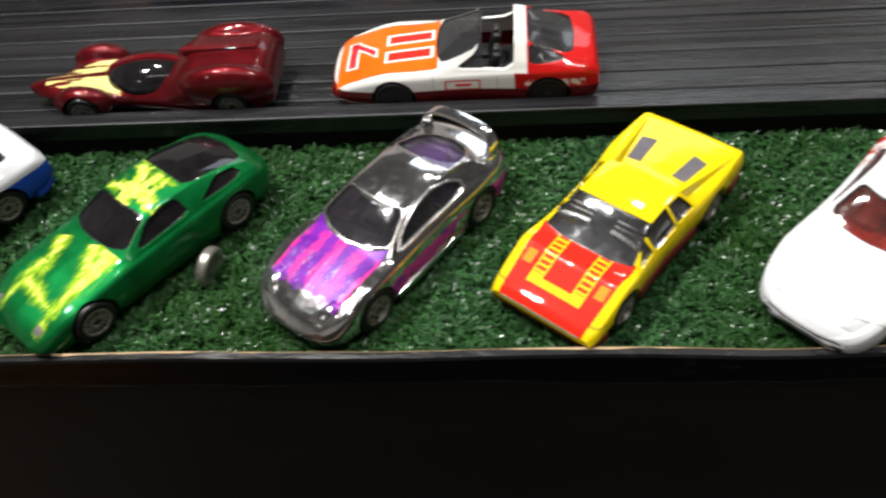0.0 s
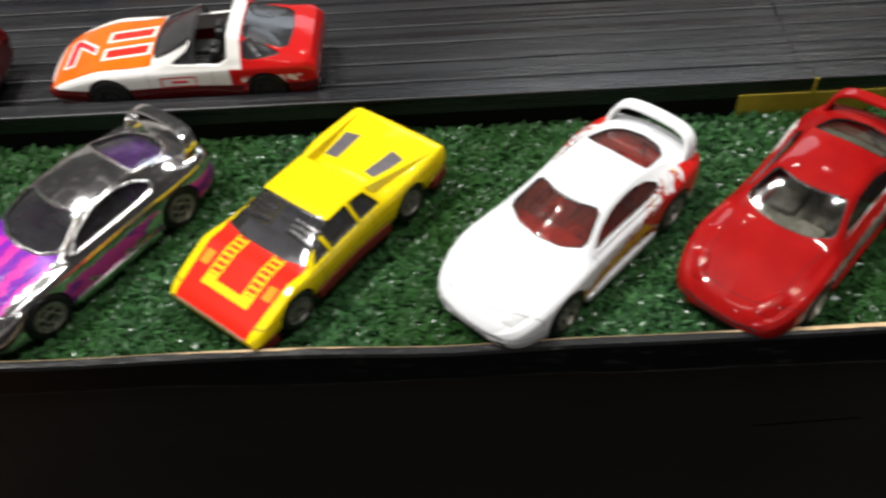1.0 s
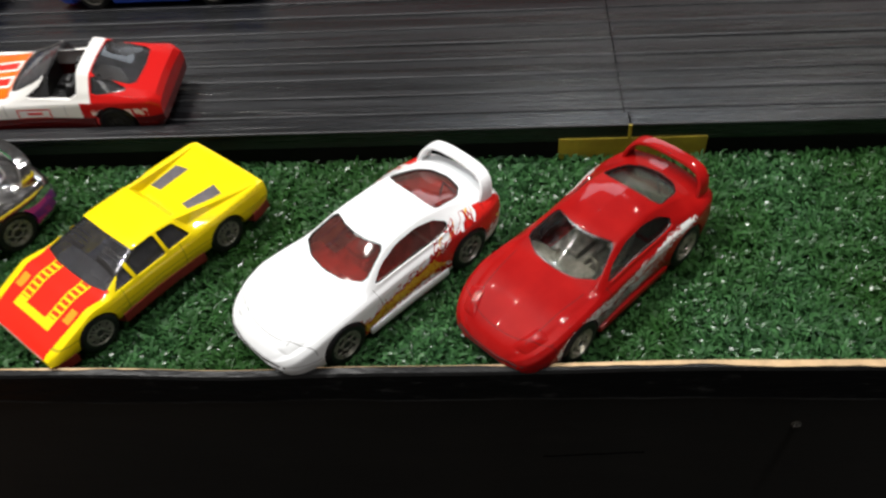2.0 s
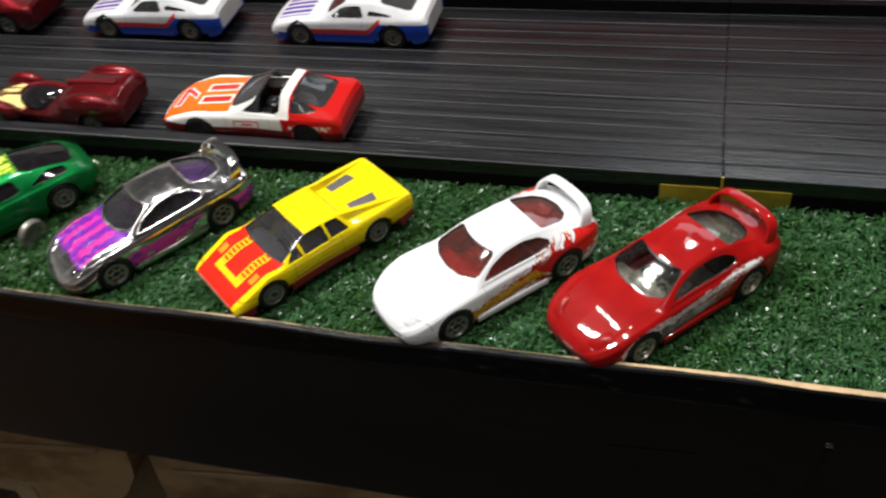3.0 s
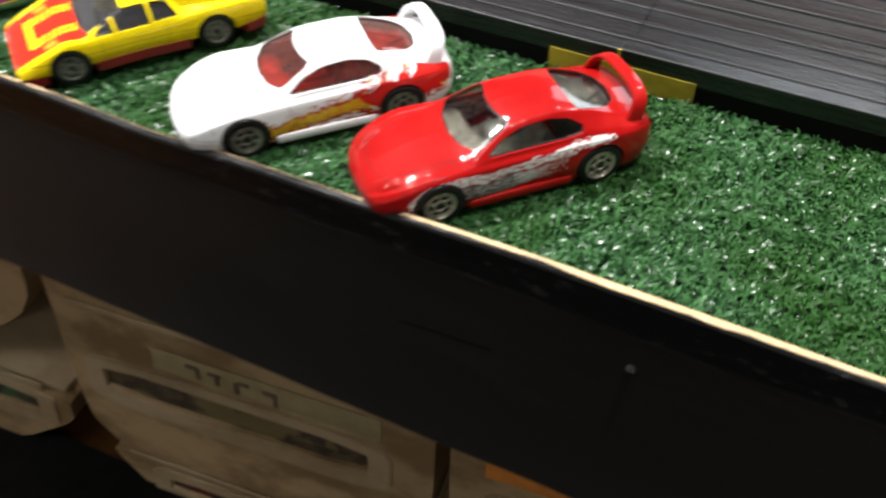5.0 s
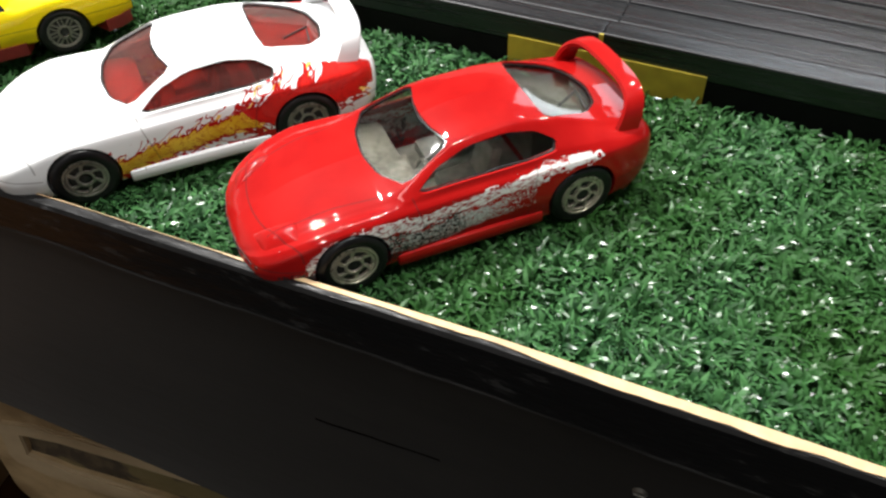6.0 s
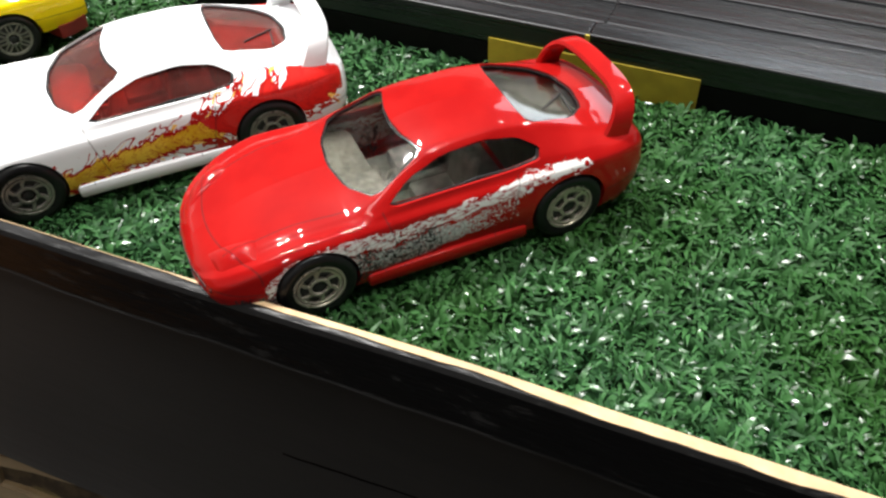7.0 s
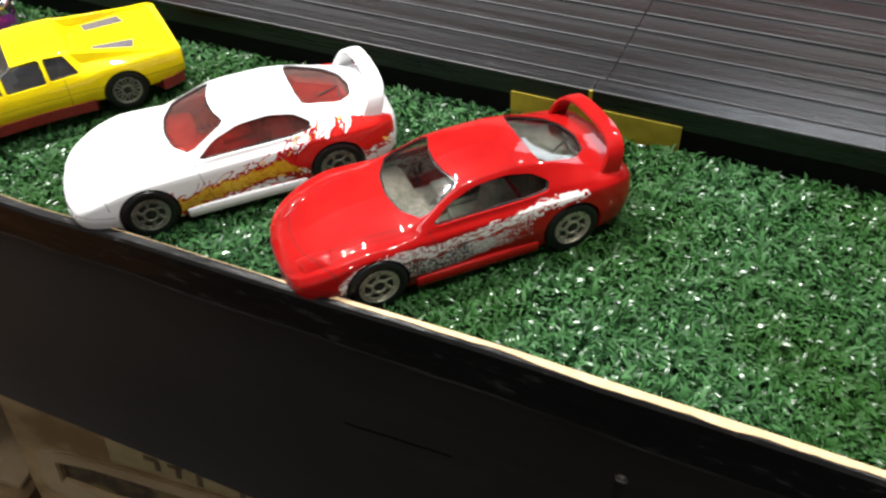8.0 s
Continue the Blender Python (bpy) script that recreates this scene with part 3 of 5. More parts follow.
def seat_mesh(sp):
    """One bucket seat with its headrest."""
    bm = bmesh.new()
    x0 = sp["seat"][0]
    box(bm, x0 - 1.0, x0 + 6.5, -3.2, 3.2, 6.0, 8.8, 0.9)
    box(bm, -1.3, 1.3, -3.1, 3.1, 0, sp["dash"] - 4.0, 1.0, Matrix.Translation((x0 - 1.2, 0, 7.0)) @ pose(0, 0, 0, 0, -14, 0))
    box(bm, -0.8, 0.8, -1.6, 1.6, 0, 2.4, 0.6, Matrix.Translation((x0 - 2.8, 0, sp["dash"] + 1.6)))
    return bm


def dashboard(sp):
    """Dash with a hood over the dials, and the wheel's column."""
    bm = bmesh.new()
    x0, x1 = sp["seat"]
    d = sp["dash"]
    xf = sp["wind"][0][0] - 0.9
    zf = table(sp["top"], xf) - 1.9
    x1 = max(x1, xf - 5.6)
    rows = []
    for x, z, w in ((x1 - 0.8, d - 0.6, 11.4), (x1 - 0.2, d, 11.6), (x1 + 0.5 * (xf - x1), 0.5 * (d + zf), 11.4), (xf, zf, 10.2)):
        rows.append([bm.verts.new(v) for v in ((x, -w, 6.0), (x, -w, z - 0.5), (x, -w + 0.8, z), (x, w - 0.8, z), (x, w, z - 0.5), (x, w, 6.0))])
    for p, q in zip(rows, rows[1:]):
        for k in range(6):
            bm.faces.new((p[k], p[(k + 1) % 6], q[(k + 1) % 6], q[k]))
    bm.faces.new(rows[0]), bm.faces.new(rows[-1])
    box(bm, x1 - 1.2, x1 + 3.2, 1.4, 8.2, d - 1.5, d + 0.9, 0.7)
    box(bm, x1 - 2.0, x1 + 1.0, -1.4, 1.4, 5.0, d - 0.6, 0.5)
    lathe(bm, [(1.7, -0.25), (2.2, -0.25), (2.2, 0.25), (1.7, 0.25), (1.7, -0.25)], 18, Matrix.Translation((x1 - 2.6, 4.8, d - 0.2)) @ pose(0, 0, 0, 0, 0, 90) @ pose(0, 0, 0, -25, 0, 0))
    lathe(bm, [(0.001, -0.2), (0.6, -0.2), (0.5, 2.6), (0.001, 2.6)], 10, Matrix.Translation((x1 - 2.6, 4.8, d - 0.2)) @ pose(0, 0, 0, 0, 0, -90))
    return bm


def parcel_shelf(sp):
    """Raised deck under the rear window."""
    bm = bmesh.new()
    xs = [p[0] for p in sp["back"]]
    a, b = min(xs) + 0.5, max(xs) + 1.0
    n = 10
    rows = []
    for i in range(n + 1):
        x = a + (b - a) * i / n
        z = table(sp["top"], x) - 2.6 - 1.4 * math.sin(math.pi * i / n)
        w = table(sp["rw"], x) - 1.6
        rows.append([bm.verts.new((x, y, h)) for y, h in ((-w, z), (w, z), (w, 9.0), (-w, 9.0))])
    for p, q in zip(rows, rows[1:]):
        for k in range(4):
            bm.faces.new((p[k], p[(k + 1) % 4], q[(k + 1) % 4], q[k]))
    bm.faces.new(rows[0]), bm.faces.new(rows[-1])
    return bm


def floor_pan(sp):
    """The base plate that closes the body underneath, with its bumpers."""
    bm = bmesh.new()
    n = 24
    x0, x1 = sp["ends"][0] + 0.8, sp["ends"][1] - 0.8
    rows = []
    for i in range(n + 1):
        x = x0 + (x1 - x0) * i / n
        w = table(sp["hw"], x) + sp["sill"]
        near = min(abs(x - sp["axles"][0]), abs(x - sp["axles"][1]))
        w = min(w, 9.5) if near < sp["wheel"][0] + 0.9 else w
        b = table(sp["bot"], x)
        lo, hi = max(b - sp["drop"], 1.2), b + 0.9
        rows.append([bm.verts.new((x, y, z)) for y, z in ((-w, hi), (-w, lo + 0.4), (-w + 0.7, lo), (w - 0.7, lo), (w, lo + 0.4), (w, hi))])
    for p, q in zip(rows, rows[1:]):
        for k in range(6):
            bm.faces.new((p[k], p[(k + 1) % 6], q[(k + 1) % 6], q[k]))
    bm.faces.new(rows[0]), bm.faces.new(rows[-1])
    return bm


def tyre_mesh(r, w):
    bm = bmesh.new()
    h = w / 2
    lathe(bm, [(r * 0.62, h - 0.5), (r * 0.68, h), (r * 0.81, h + 0.22), (r * 0.92, h + 0.05), (r * 0.98, h - 0.35), (r, h - 0.9), (r, -h + 0.5), (r * 0.9, -h), (r * 0.5, -h)], 32)
    return bm


def rim_mesh(r, w, style):
    bm = bmesh.new()
    h = w / 2
    R = r * 0.66
    lathe(bm, [(R, h - 0.7), (R, h + 0.14), (R * 0.92, h + 0.14), (R * 0.89, h - 0.25), (R * 0.85, h - 0.25)], 32)
    if style == "fan":
        lathe(bm, [(R * 0.86, h - 0.6), (R * 0.85, h + 0.06), (R * 0.76, h + 0.06), (R * 0.73, h - 0.5)], 32)
        for k in range(6):
            m = pose(0, 0, 0, 0, 60 * k, 0)
            blade = [(R * 0.34, 0.22), (R * 0.52, 0.26), (R * 0.68, 0.72), (R * 0.78, 1.25), (R * 0.86, 0.85), (R * 0.76, 0.22), (R * 0.58, -0.20), (R * 0.34, -0.24)]
            lo = [bm.verts.new(m @ Vector((a, h - 0.62, b))) for a, b in blade]
            hi = [bm.verts.new(m @ Vector((a, h + 0.02, b))) for a, b in blade]
            bm.faces.new(hi)
            for i in range(8):
                bm.faces.new((lo[i], lo[(i + 1) % 8], hi[(i + 1) % 8], hi[i]))
    else:
        for k in range(8):
            m = pose(0, 0, 0, 0, 45 * k + 10, 0)
            for side in (-1, 1):
                box(bm, R * 0.25, R * 0.9, h - 0.6, h + 0.05, side * 0.42 - 0.13, side * 0.42 + 0.13, 0, m)
    lathe(bm, [(R * 0.42, h - 0.6), (R * 0.42, h + 0.08), (R * 0.31, h + 0.08), (R * 0.29, h - 0.3)], 18)
    return bm


def hub_mesh(r, w):
    bm = bmesh.new()
    return lathe(bm, [(r * 0.66, w / 2 - 0.45), (r * 0.16, w / 2 - 0.5), (r * 0.13, w / 2 - 0.1), (0.001, w / 2)], 20)


def tail_wing(sp):
    """Arched wing: a flat blade swept from one tail corner over to the other."""
    w, z0, z1, x0, chord = sp["wing"]
    path = soften([(-w, z0, x0), (-w * 0.97, z0 + 0.55 * (z1 - z0), x0 - 1.2), (-w * 0.80, z1 - 0.4, x0 - 2.4), (-w * 0.4, z1 + 0.2, x0 - 3.0), (w * 0.4, z1 + 0.2, x0 - 3.0), (w * 0.80, z1 - 0.4, x0 - 2.4), (w * 0.97, z0 + 0.55 * (z1 - z0), x0 - 1.2), (w, z0, x0)], 3)
    bm = bmesh.new()
    rings = []
    for i, (y, z, x) in enumerate(path):
        a, b = path[max(0, i - 1)], path[min(len(path) - 1, i + 1)]
        t = Vector((0, b[0] - a[0], b[1] - a[1])).normalized()
        up = Vector((0, -t.z, t.y))
        c = chord * (1.25 - 0.35 * min(1, (z - z0) / (z1 - z0)))
        prof = [(0.5, 0.0), (0.42, 0.42), (0.0, 0.55), (-0.42, 0.42), (-0.5, 0.0), (-0.42, -0.42), (0.0, -0.5), (0.42, -0.42)]
        rings.append([bm.verts.new(Vector((x + p * c, y, z)) + up * q * 1.25) for p, q in prof])
    for p, q in zip(rings, rings[1:]):
        for k in range(8):
            bm.faces.new((p[k], p[(k + 1) % 8], q[(k + 1) % 8], q[k]))
    bm.faces.new(rings[0]), bm.faces.new(rings[-1])
    return bm


def drape(me, corners, lift=0.07, n=6, m=6, way=(0, 0, -1), dome=0.0):
    """A thin patch laid on a body: a four-cornered grid pushed along a direction until it meets the surface."""
    from mathutils.bvhtree import BVHTree
    tree = BVHTree.FromPolygons([v.co * 1000 for v in me.vertices], [tuple(p.vertices) for p in me.polygons])
    bm = bmesh.new()
    a, b, c, d = (Vector(q) for q in corners)
    w = Vector(way).normalized()
    grid = []
    for i in range(n + 1):
        row = []
        for j in range(m + 1):
            u, v = i / n, j / m
            p = a * (1 - u) * (1 - v) + b * u * (1 - v) + c * u * v + d * (1 - u) * v
            hit, normal, _, _ = tree.ray_cast(p - w * 30, w)
            rise = lift + dome * (math.sin(math.pi * u) * math.sin(math.pi * v)) ** 0.7 if 0 < u < 1 and 0 < v < 1 else lift - 0.12 * (dome > 0)
            row.append(bm.verts.new((hit - w * rise) if hit else p))
        grid.append(row)
    for i in range(n):
        for j in range(m):
            bm.faces.new((grid[i][j], grid[i + 1][j], grid[i + 1][j + 1], grid[i][j + 1]))
    ext = bmesh.ops.extrude_face_region(bm, geom=bm.faces[:])
    bmesh.ops.translate(bm, vec=w * lift * 2.2, verts=[v for v in ext["geom"] if isinstance(v, bmesh.types.BMVert)])
    return bm


def patch(car, body, name, material, points, label="", way=(0, 0, -1), lift=0.07, n=6, dome=0.0):
    """Drapes a flat mark, lamp or vent on a body; points are (x, y) from above or 3D."""
    pts = [(p[0], p[1], 15.0) if len(p) == 2 else p for p in points]
    return part(name, drape(body.data, pts, lift, n, n, way, dome), material, car, label)


def mirrored(points):
    return points + [(x, -y) for x, y in reversed(points) if abs(y) > 0.01]


COUPE = dict(  # rounded coupe with an arched wing
    ends=(-37.0, 37.6), axles=(21.0, -21.0), wheel=(6.15, 4.6), track=13.3, arch=0.35, turns=2, cut=0.17, side=1.6, crown=1.3, sill=-0.9, drop=0.5, seat=(-5, 4), dash=12.4,
    top=[(37.6, 7.2), (37, 8.6), (35.6, 9.9), (31, 12.1), (23, 14.5), (16, 15.3), (13.6, 15.5), (11.4, 16.3), (3.8, 20.0), (1.2, 21.0), (-4, 21.6), (-10, 21.7), (-16, 20.9), (-25, 18.2), (-30, 16.6), (-34.5, 15.9), (-36.2, 14.9), (-37.0, 13.4)],
    belt=[(37.6, 6.6), (35.6, 8.7), (31, 11.2), (26, 13.0), (21, 13.9), (15, 13.9), (8, 13.8), (0, 13.9), (-10, 14.2), (-21, 14.9), (-30, 14.5), (-35, 13.9), (-37.0, 12.2)],
    hw=[(37.6, 5.6), (37, 8.6), (35.6, 11.3), (32.5, 13.7), (27, 15.3), (21, 15.8), (10, 15.3), (0, 15.0), (-12, 15.4), (-21, 16.0), (-29, 15.4), (-34, 13.9), (-36.3, 12.2), (-37.0, 10.4)],
    rw=[(37.6, 4.2), (35.6, 8.0), (31, 10.4), (21, 11.8), (12, 12.0), (5, 10.6), (0, 9.8), (-9, 9.5), (-17, 9.8), (-26, 10.4), (-33, 10.6), (-37.0, 7.0)],
    bot=[(37.6, 5.4), (36.4, 4.2), (34, 3.3), (21, 2.6), (-21, 2.6), (-32, 3.4), (-37.0, 5.6)],
    wind=mirrored([(13.8, 0), (12.9, 6.2), (9.8, 11.2), (1.0, 8.8), (2.5, 4.0), (2.9, 0)]),
    back=mirrored([(-15.4, 0), (-15.6, 5.7), (-16.4, 9.0), (-24.8, 8.0), (-28.2, 5.0), (-29.2, 0)]),
    sides=[[(9.0, 14.7), (4.2, 17.8), (-1.5, 19.5), (-8.5, 19.8), (-13.6, 19.0), (-16.9, 17.2), (-16.3, 15.8), (-12, 15.2), (-5, 14.9)]],
    glaze=[(-30.0, 14.4)], wing=(11.6, 14.4, 20.4, -30.8, 4.2), rim="fan")

WEDGE = dict(  # low mid-engined wedge
    ends=(-37.1, 34.0), axles=(20.2, -21.5), wheel=(5.5, 4.4), track=13.0, turns=1, cut=0.14, corner=0.06, arch=0.35, side=0.7, crown=0.4, sill=-0.1, drop=2.2, seat=(-4, 5), dash=10.4,
    top=[(34.0, 6.9), (33.4, 7.6), (30.6, 8.8), (23.2, 11.3), (19.0, 12.5), (16, 12.6), (14.9, 12.8), (13.8, 13.3), (2.8, 17.5), (1.6, 17.8), (-2, 17.9), (-10.4, 17.8), (-11.2, 17.4), (-12.6, 15.2), (-14.5, 14.4), (-20, 14.1), (-33, 13.5), (-36.6, 13.3), (-37.1, 12.8)],
    belt=[(34.0, 6.2), (30.6, 8.2), (23.2, 11.2), (19.4, 12.5), (14, 12.0), (6, 11.5), (0, 11.5), (-12, 12.0), (-21, 13.0), (-34, 12.7), (-37.1, 12.2)],
    hw=[(34.0, 14.2), (33.0, 14.8), (29.6, 15.2), (21, 15.5), (8, 14.9), (0, 14.7), (-10, 15.1), (-21, 15.8), (-33, 15.5), (-36.6, 15.2), (-37.1, 14.8)],
    rw=[(34.0, 13.0), (30.6, 13.7), (23.2, 13.6), (15, 13.0), (5, 10.9), (0, 10.5), (-12, 10.5), (-16, 12.4), (-34, 14.2), (-37.1, 13.8)],
    bot=[(34.0, 4.8), (32, 4.0), (20, 4.2), (-20, 4.4), (-33, 5.0), (-37.1, 6.0)],
    wind=mirrored([(14.9, 0), (14.7, 7.0), (13.6, 12.5), (2.6, 10.3), (2.9, 0)]), back=None,
    sides=[[(12.4, 12.2), (6.9, 16.4), (6.3, 12.1)], [(5.4, 12.0), (5.8, 17.1), (-3.8, 17.3), (-4.0, 12.1)], [(-4.9, 12.4), (-4.7, 17.2), (-9.6, 16.9), (-12.0, 12.8)]],
    glaze=[(-12.8, 15.3)], wing=None, rim="mesh")

HATCH = dict(  # rounded fastback with a glass hatch
    ends=(-36.5, 37.0), axles=(22.5, -21.5), wheel=(5.5, 4.2), track=12.2, turns=2, side=1.6, crown=1.3, sill=-0.9, drop=0.6, seat=(-6, 3), dash=11.6,
    top=[(37, 7.0), (36, 8.6), (33, 10.4), (25, 12.4), (14, 14.0), (10.4, 14.5), (8.6, 15.2), (1.0, 19.0), (-2, 19.8), (-7, 20.2), (-13, 20.0), (-20, 18.6), (-29, 15.8), (-34, 13.4), (-36.5, 10.4)],
    belt=[(37, 6.2), (33, 9.0), (25, 11.6), (10, 12.8), (-5, 13.2), (-20, 13.5), (-30, 12.6), (-36.5, 9.6)],
    hw=[(37, 9.0), (35.5, 11.6), (32, 13.2), (25, 14.4), (0, 14.4), (-21, 14.9), (-30, 14.0), (-34.5, 12.4), (-36.5, 9.8)],
    rw=[(37, 5.5), (33, 9.6), (25, 11.2), (11, 11.4), (1, 9.6), (-8, 9.2), (-20, 9.6), (-30, 9.8), (-36.5, 6.5)],
    bot=[(37, 4.8), (33, 3.1), (20, 2.8), (-20, 2.8), (-32, 3.4), (-36.5, 5.8)],
    wind=mirrored([(10.2, 0), (9.6, 5.8), (7.4, 10.4), (-0.8, 8.6), (0.2, 0)]),
    back=mirrored([(-12.6, 0), (-12.8, 8.8), (-30.5, 8.4), (-32.0, 0)]),
    sides=[[(6.4, 13.7), (0.0, 17.9), (-4.5, 18.6), (-9.2, 18.3), (-10.2, 14.1)], [(-20.5, 16.9), (-12.6, 14.5), (-27.8, 13.6), (-26.6, 15.4)]],
    glaze=[(-33.0, 11.0)], wing=None, rim="mesh")

FASTBACK = dict(  # angular fastback with a lip at the tail
    ends=(-37.5, 37.0), axles=(22.0, -21.5), wheel=(5.6, 4.2), track=12.0, turns=1, cut=0.2, side=0.9, crown=0.6, sill=-0.3, drop=1.3, seat=(-6, 3), dash=11.6,
    top=[(37, 7.8), (36, 9.4), (33, 10.6), (22, 12.4), (12, 13.6), (10.2, 13.9), (8.8, 14.7), (1.0, 19.0), (-1, 19.6), (-12, 19.7), (-15, 19.2), (-24, 17.2), (-32, 15.2), (-34.5, 15.0), (-37, 15.8), (-37.5, 14.0)],
    belt=[(37, 6.8), (33, 9.6), (22, 11.9), (10, 12.5), (0, 13.0), (-20, 13.8), (-34, 13.8), (-37.5, 12.2)],
    hw=[(37, 11.0), (35.5, 13.0), (30, 14.0), (20, 14.4), (0, 14.1), (-21, 14.6), (-34, 14.3), (-37.5, 13.4)],
    rw=[(37, 8.5), (33, 11.2), (22, 12.0), (11, 11.8), (1, 9.9), (-10, 9.6), (-24, 10.2), (-33, 11.6), (-37.5, 10.6)],
    bot=[(37, 5.0), (33, 3.6), (20, 3.4), (-20, 3.4), (-33, 3.8), (-37.5, 5.6)],
    wind=mirrored([(9.9, 0), (9.5, 6.0), (7.9, 10.6), (-0.2, 8.9), (0.3, 0)]),
    back=mirrored([(-15.6, 0), (-15.8, 8.2), (-29.5, 8.8), (-29.8, 0)]),
    sides=[[(7.2, 13.5), (1.0, 17.8), (-7.4, 18.3), (-9.4, 13.8)], [(-11.5, 16.8), (-10.6, 14.7), (-22.5, 14.5), (-21, 15.4)]],
    glaze=[(-31.0, 10.6)], wing=None, rim="mesh")

TARGA = dict(  # long-nosed sports car, roof panel off, hoop over the seats
    ends=(-37.0, 41.5), axles=(22.5, -22.5), wheel=(5.8, 4.4), track=12.6, turns=2, cut=0.17, side=1.1, crown=0.8, sill=-0.5, drop=0.6, seat=(-5, 4), dash=12.4,
    top=[(41.5, 8.0), (40.4, 9.2), (35, 11.2), (24, 13.4), (14, 14.5), (10.5, 14.9), (9.0, 15.7), (-3.2, 20.8), (-5.0, 21.4), (-9, 21.7), (-13, 21.6), (-20, 19.6), (-28, 17.0), (-34, 15.8), (-36.2, 15.2), (-37.0, 13.4)],
    belt=[(41.5, 7.2), (35, 10.2), (22, 13.2), (10, 13.4), (0, 13.6), (-20, 14.6), (-34, 14.5), (-37, 12.4)],
    hw=[(41.5, 10.6), (39.5, 12.8), (34, 13.9), (22, 15.0), (0, 14.3), (-21, 15.3), (-33, 15.0), (-37, 13.8)],
    rw=[(41.5, 7.5), (35, 10.9), (22, 12.0), (11, 11.6), (1, 9.8), (-10, 9.5), (-22, 10.2), (-32, 11.8), (-37, 10.6)],
    bot=[(41.5, 4.8), (35, 3.4), (20, 2.8), (-20, 2.8), (-33, 3.4), (-37, 5.4)],
    wind=mirrored([(9.9, 0), (9.5, 6.4), (7.9, 11.0), (-3.4, 9.3), (-3.0, 0)]),
    back=mirrored([(-16.9, 0), (-17.0, 9.3), (-29.6, 9.7), (-30.6, 0)]),
    sides=[[(4.4, 14.3), (-2.0, 18.2), (-4.6, 24.5), (-13.4, 24.5), (-12.6, 14.3)], [(-17.2, 15.4), (-17.0, 19.6), (-19.4, 19.4), (-28.6, 15.8)]],
    glaze=[(-31.4, -15.9), (-3.8, 10.7)], wing=None, rim="mesh", open_top=True)

RACER = dict(  # low show racer with pods over the wheels and a bubble canopy
    ends=(-36.0, 44.5), axles=(23.0, -23.0), wheel=(5.4, 4.2), track=11.9, turns=2, side=2.0, crown=1.6, sill=-1.2, drop=0.5, seat=(-2, 5), dash=8.0,
    top=[(44.5, 7.0), (41, 8.0), (32, 9.0), (20, 9.8), (12, 10.4), (4, 11.4), (-4, 13.2), (-8, 15.2), (-13, 16.6), (-30, 16.8), (-34, 15.6), (-36, 12.0)],
    belt=[(44.5, 6.4), (32, 7.4), (14, 8.2), (0, 8.8), (-8, 11.4), (-14, 13.0), (-30, 13.4), (-36, 9.4)],
    hw=[(44.5, 1.8), (40, 4.4), (32, 7.4), (22, 9.6), (10, 10.2), (2, 11.4), (-8, 13.4), (-24, 14.0), (-32, 13.4), (-36, 11.8)],
    rw=[(44.5, 1.0), (32, 4.2), (14, 6.2), (0, 7.8), (-8, 9.6), (-14, 10.4), (-30, 10.8), (-36, 9.0)],
    bot=[(44.5, 5.2), (32, 3.6), (-28, 2.8), (-36, 4.6)],
    lumps=[((23.0, 11.0, 7.4), (9.5, 4.2, 5.4)), ((23.0, 6.0, 6.0), (10.0, 6.0, 3.6)), ((-22.5, 10.8, 11.2), (14.5, 4.6, 6.9))],
    wind=None, back=None, sides=[], glaze=[], wing=None, rim="mesh")

CASTS = {}


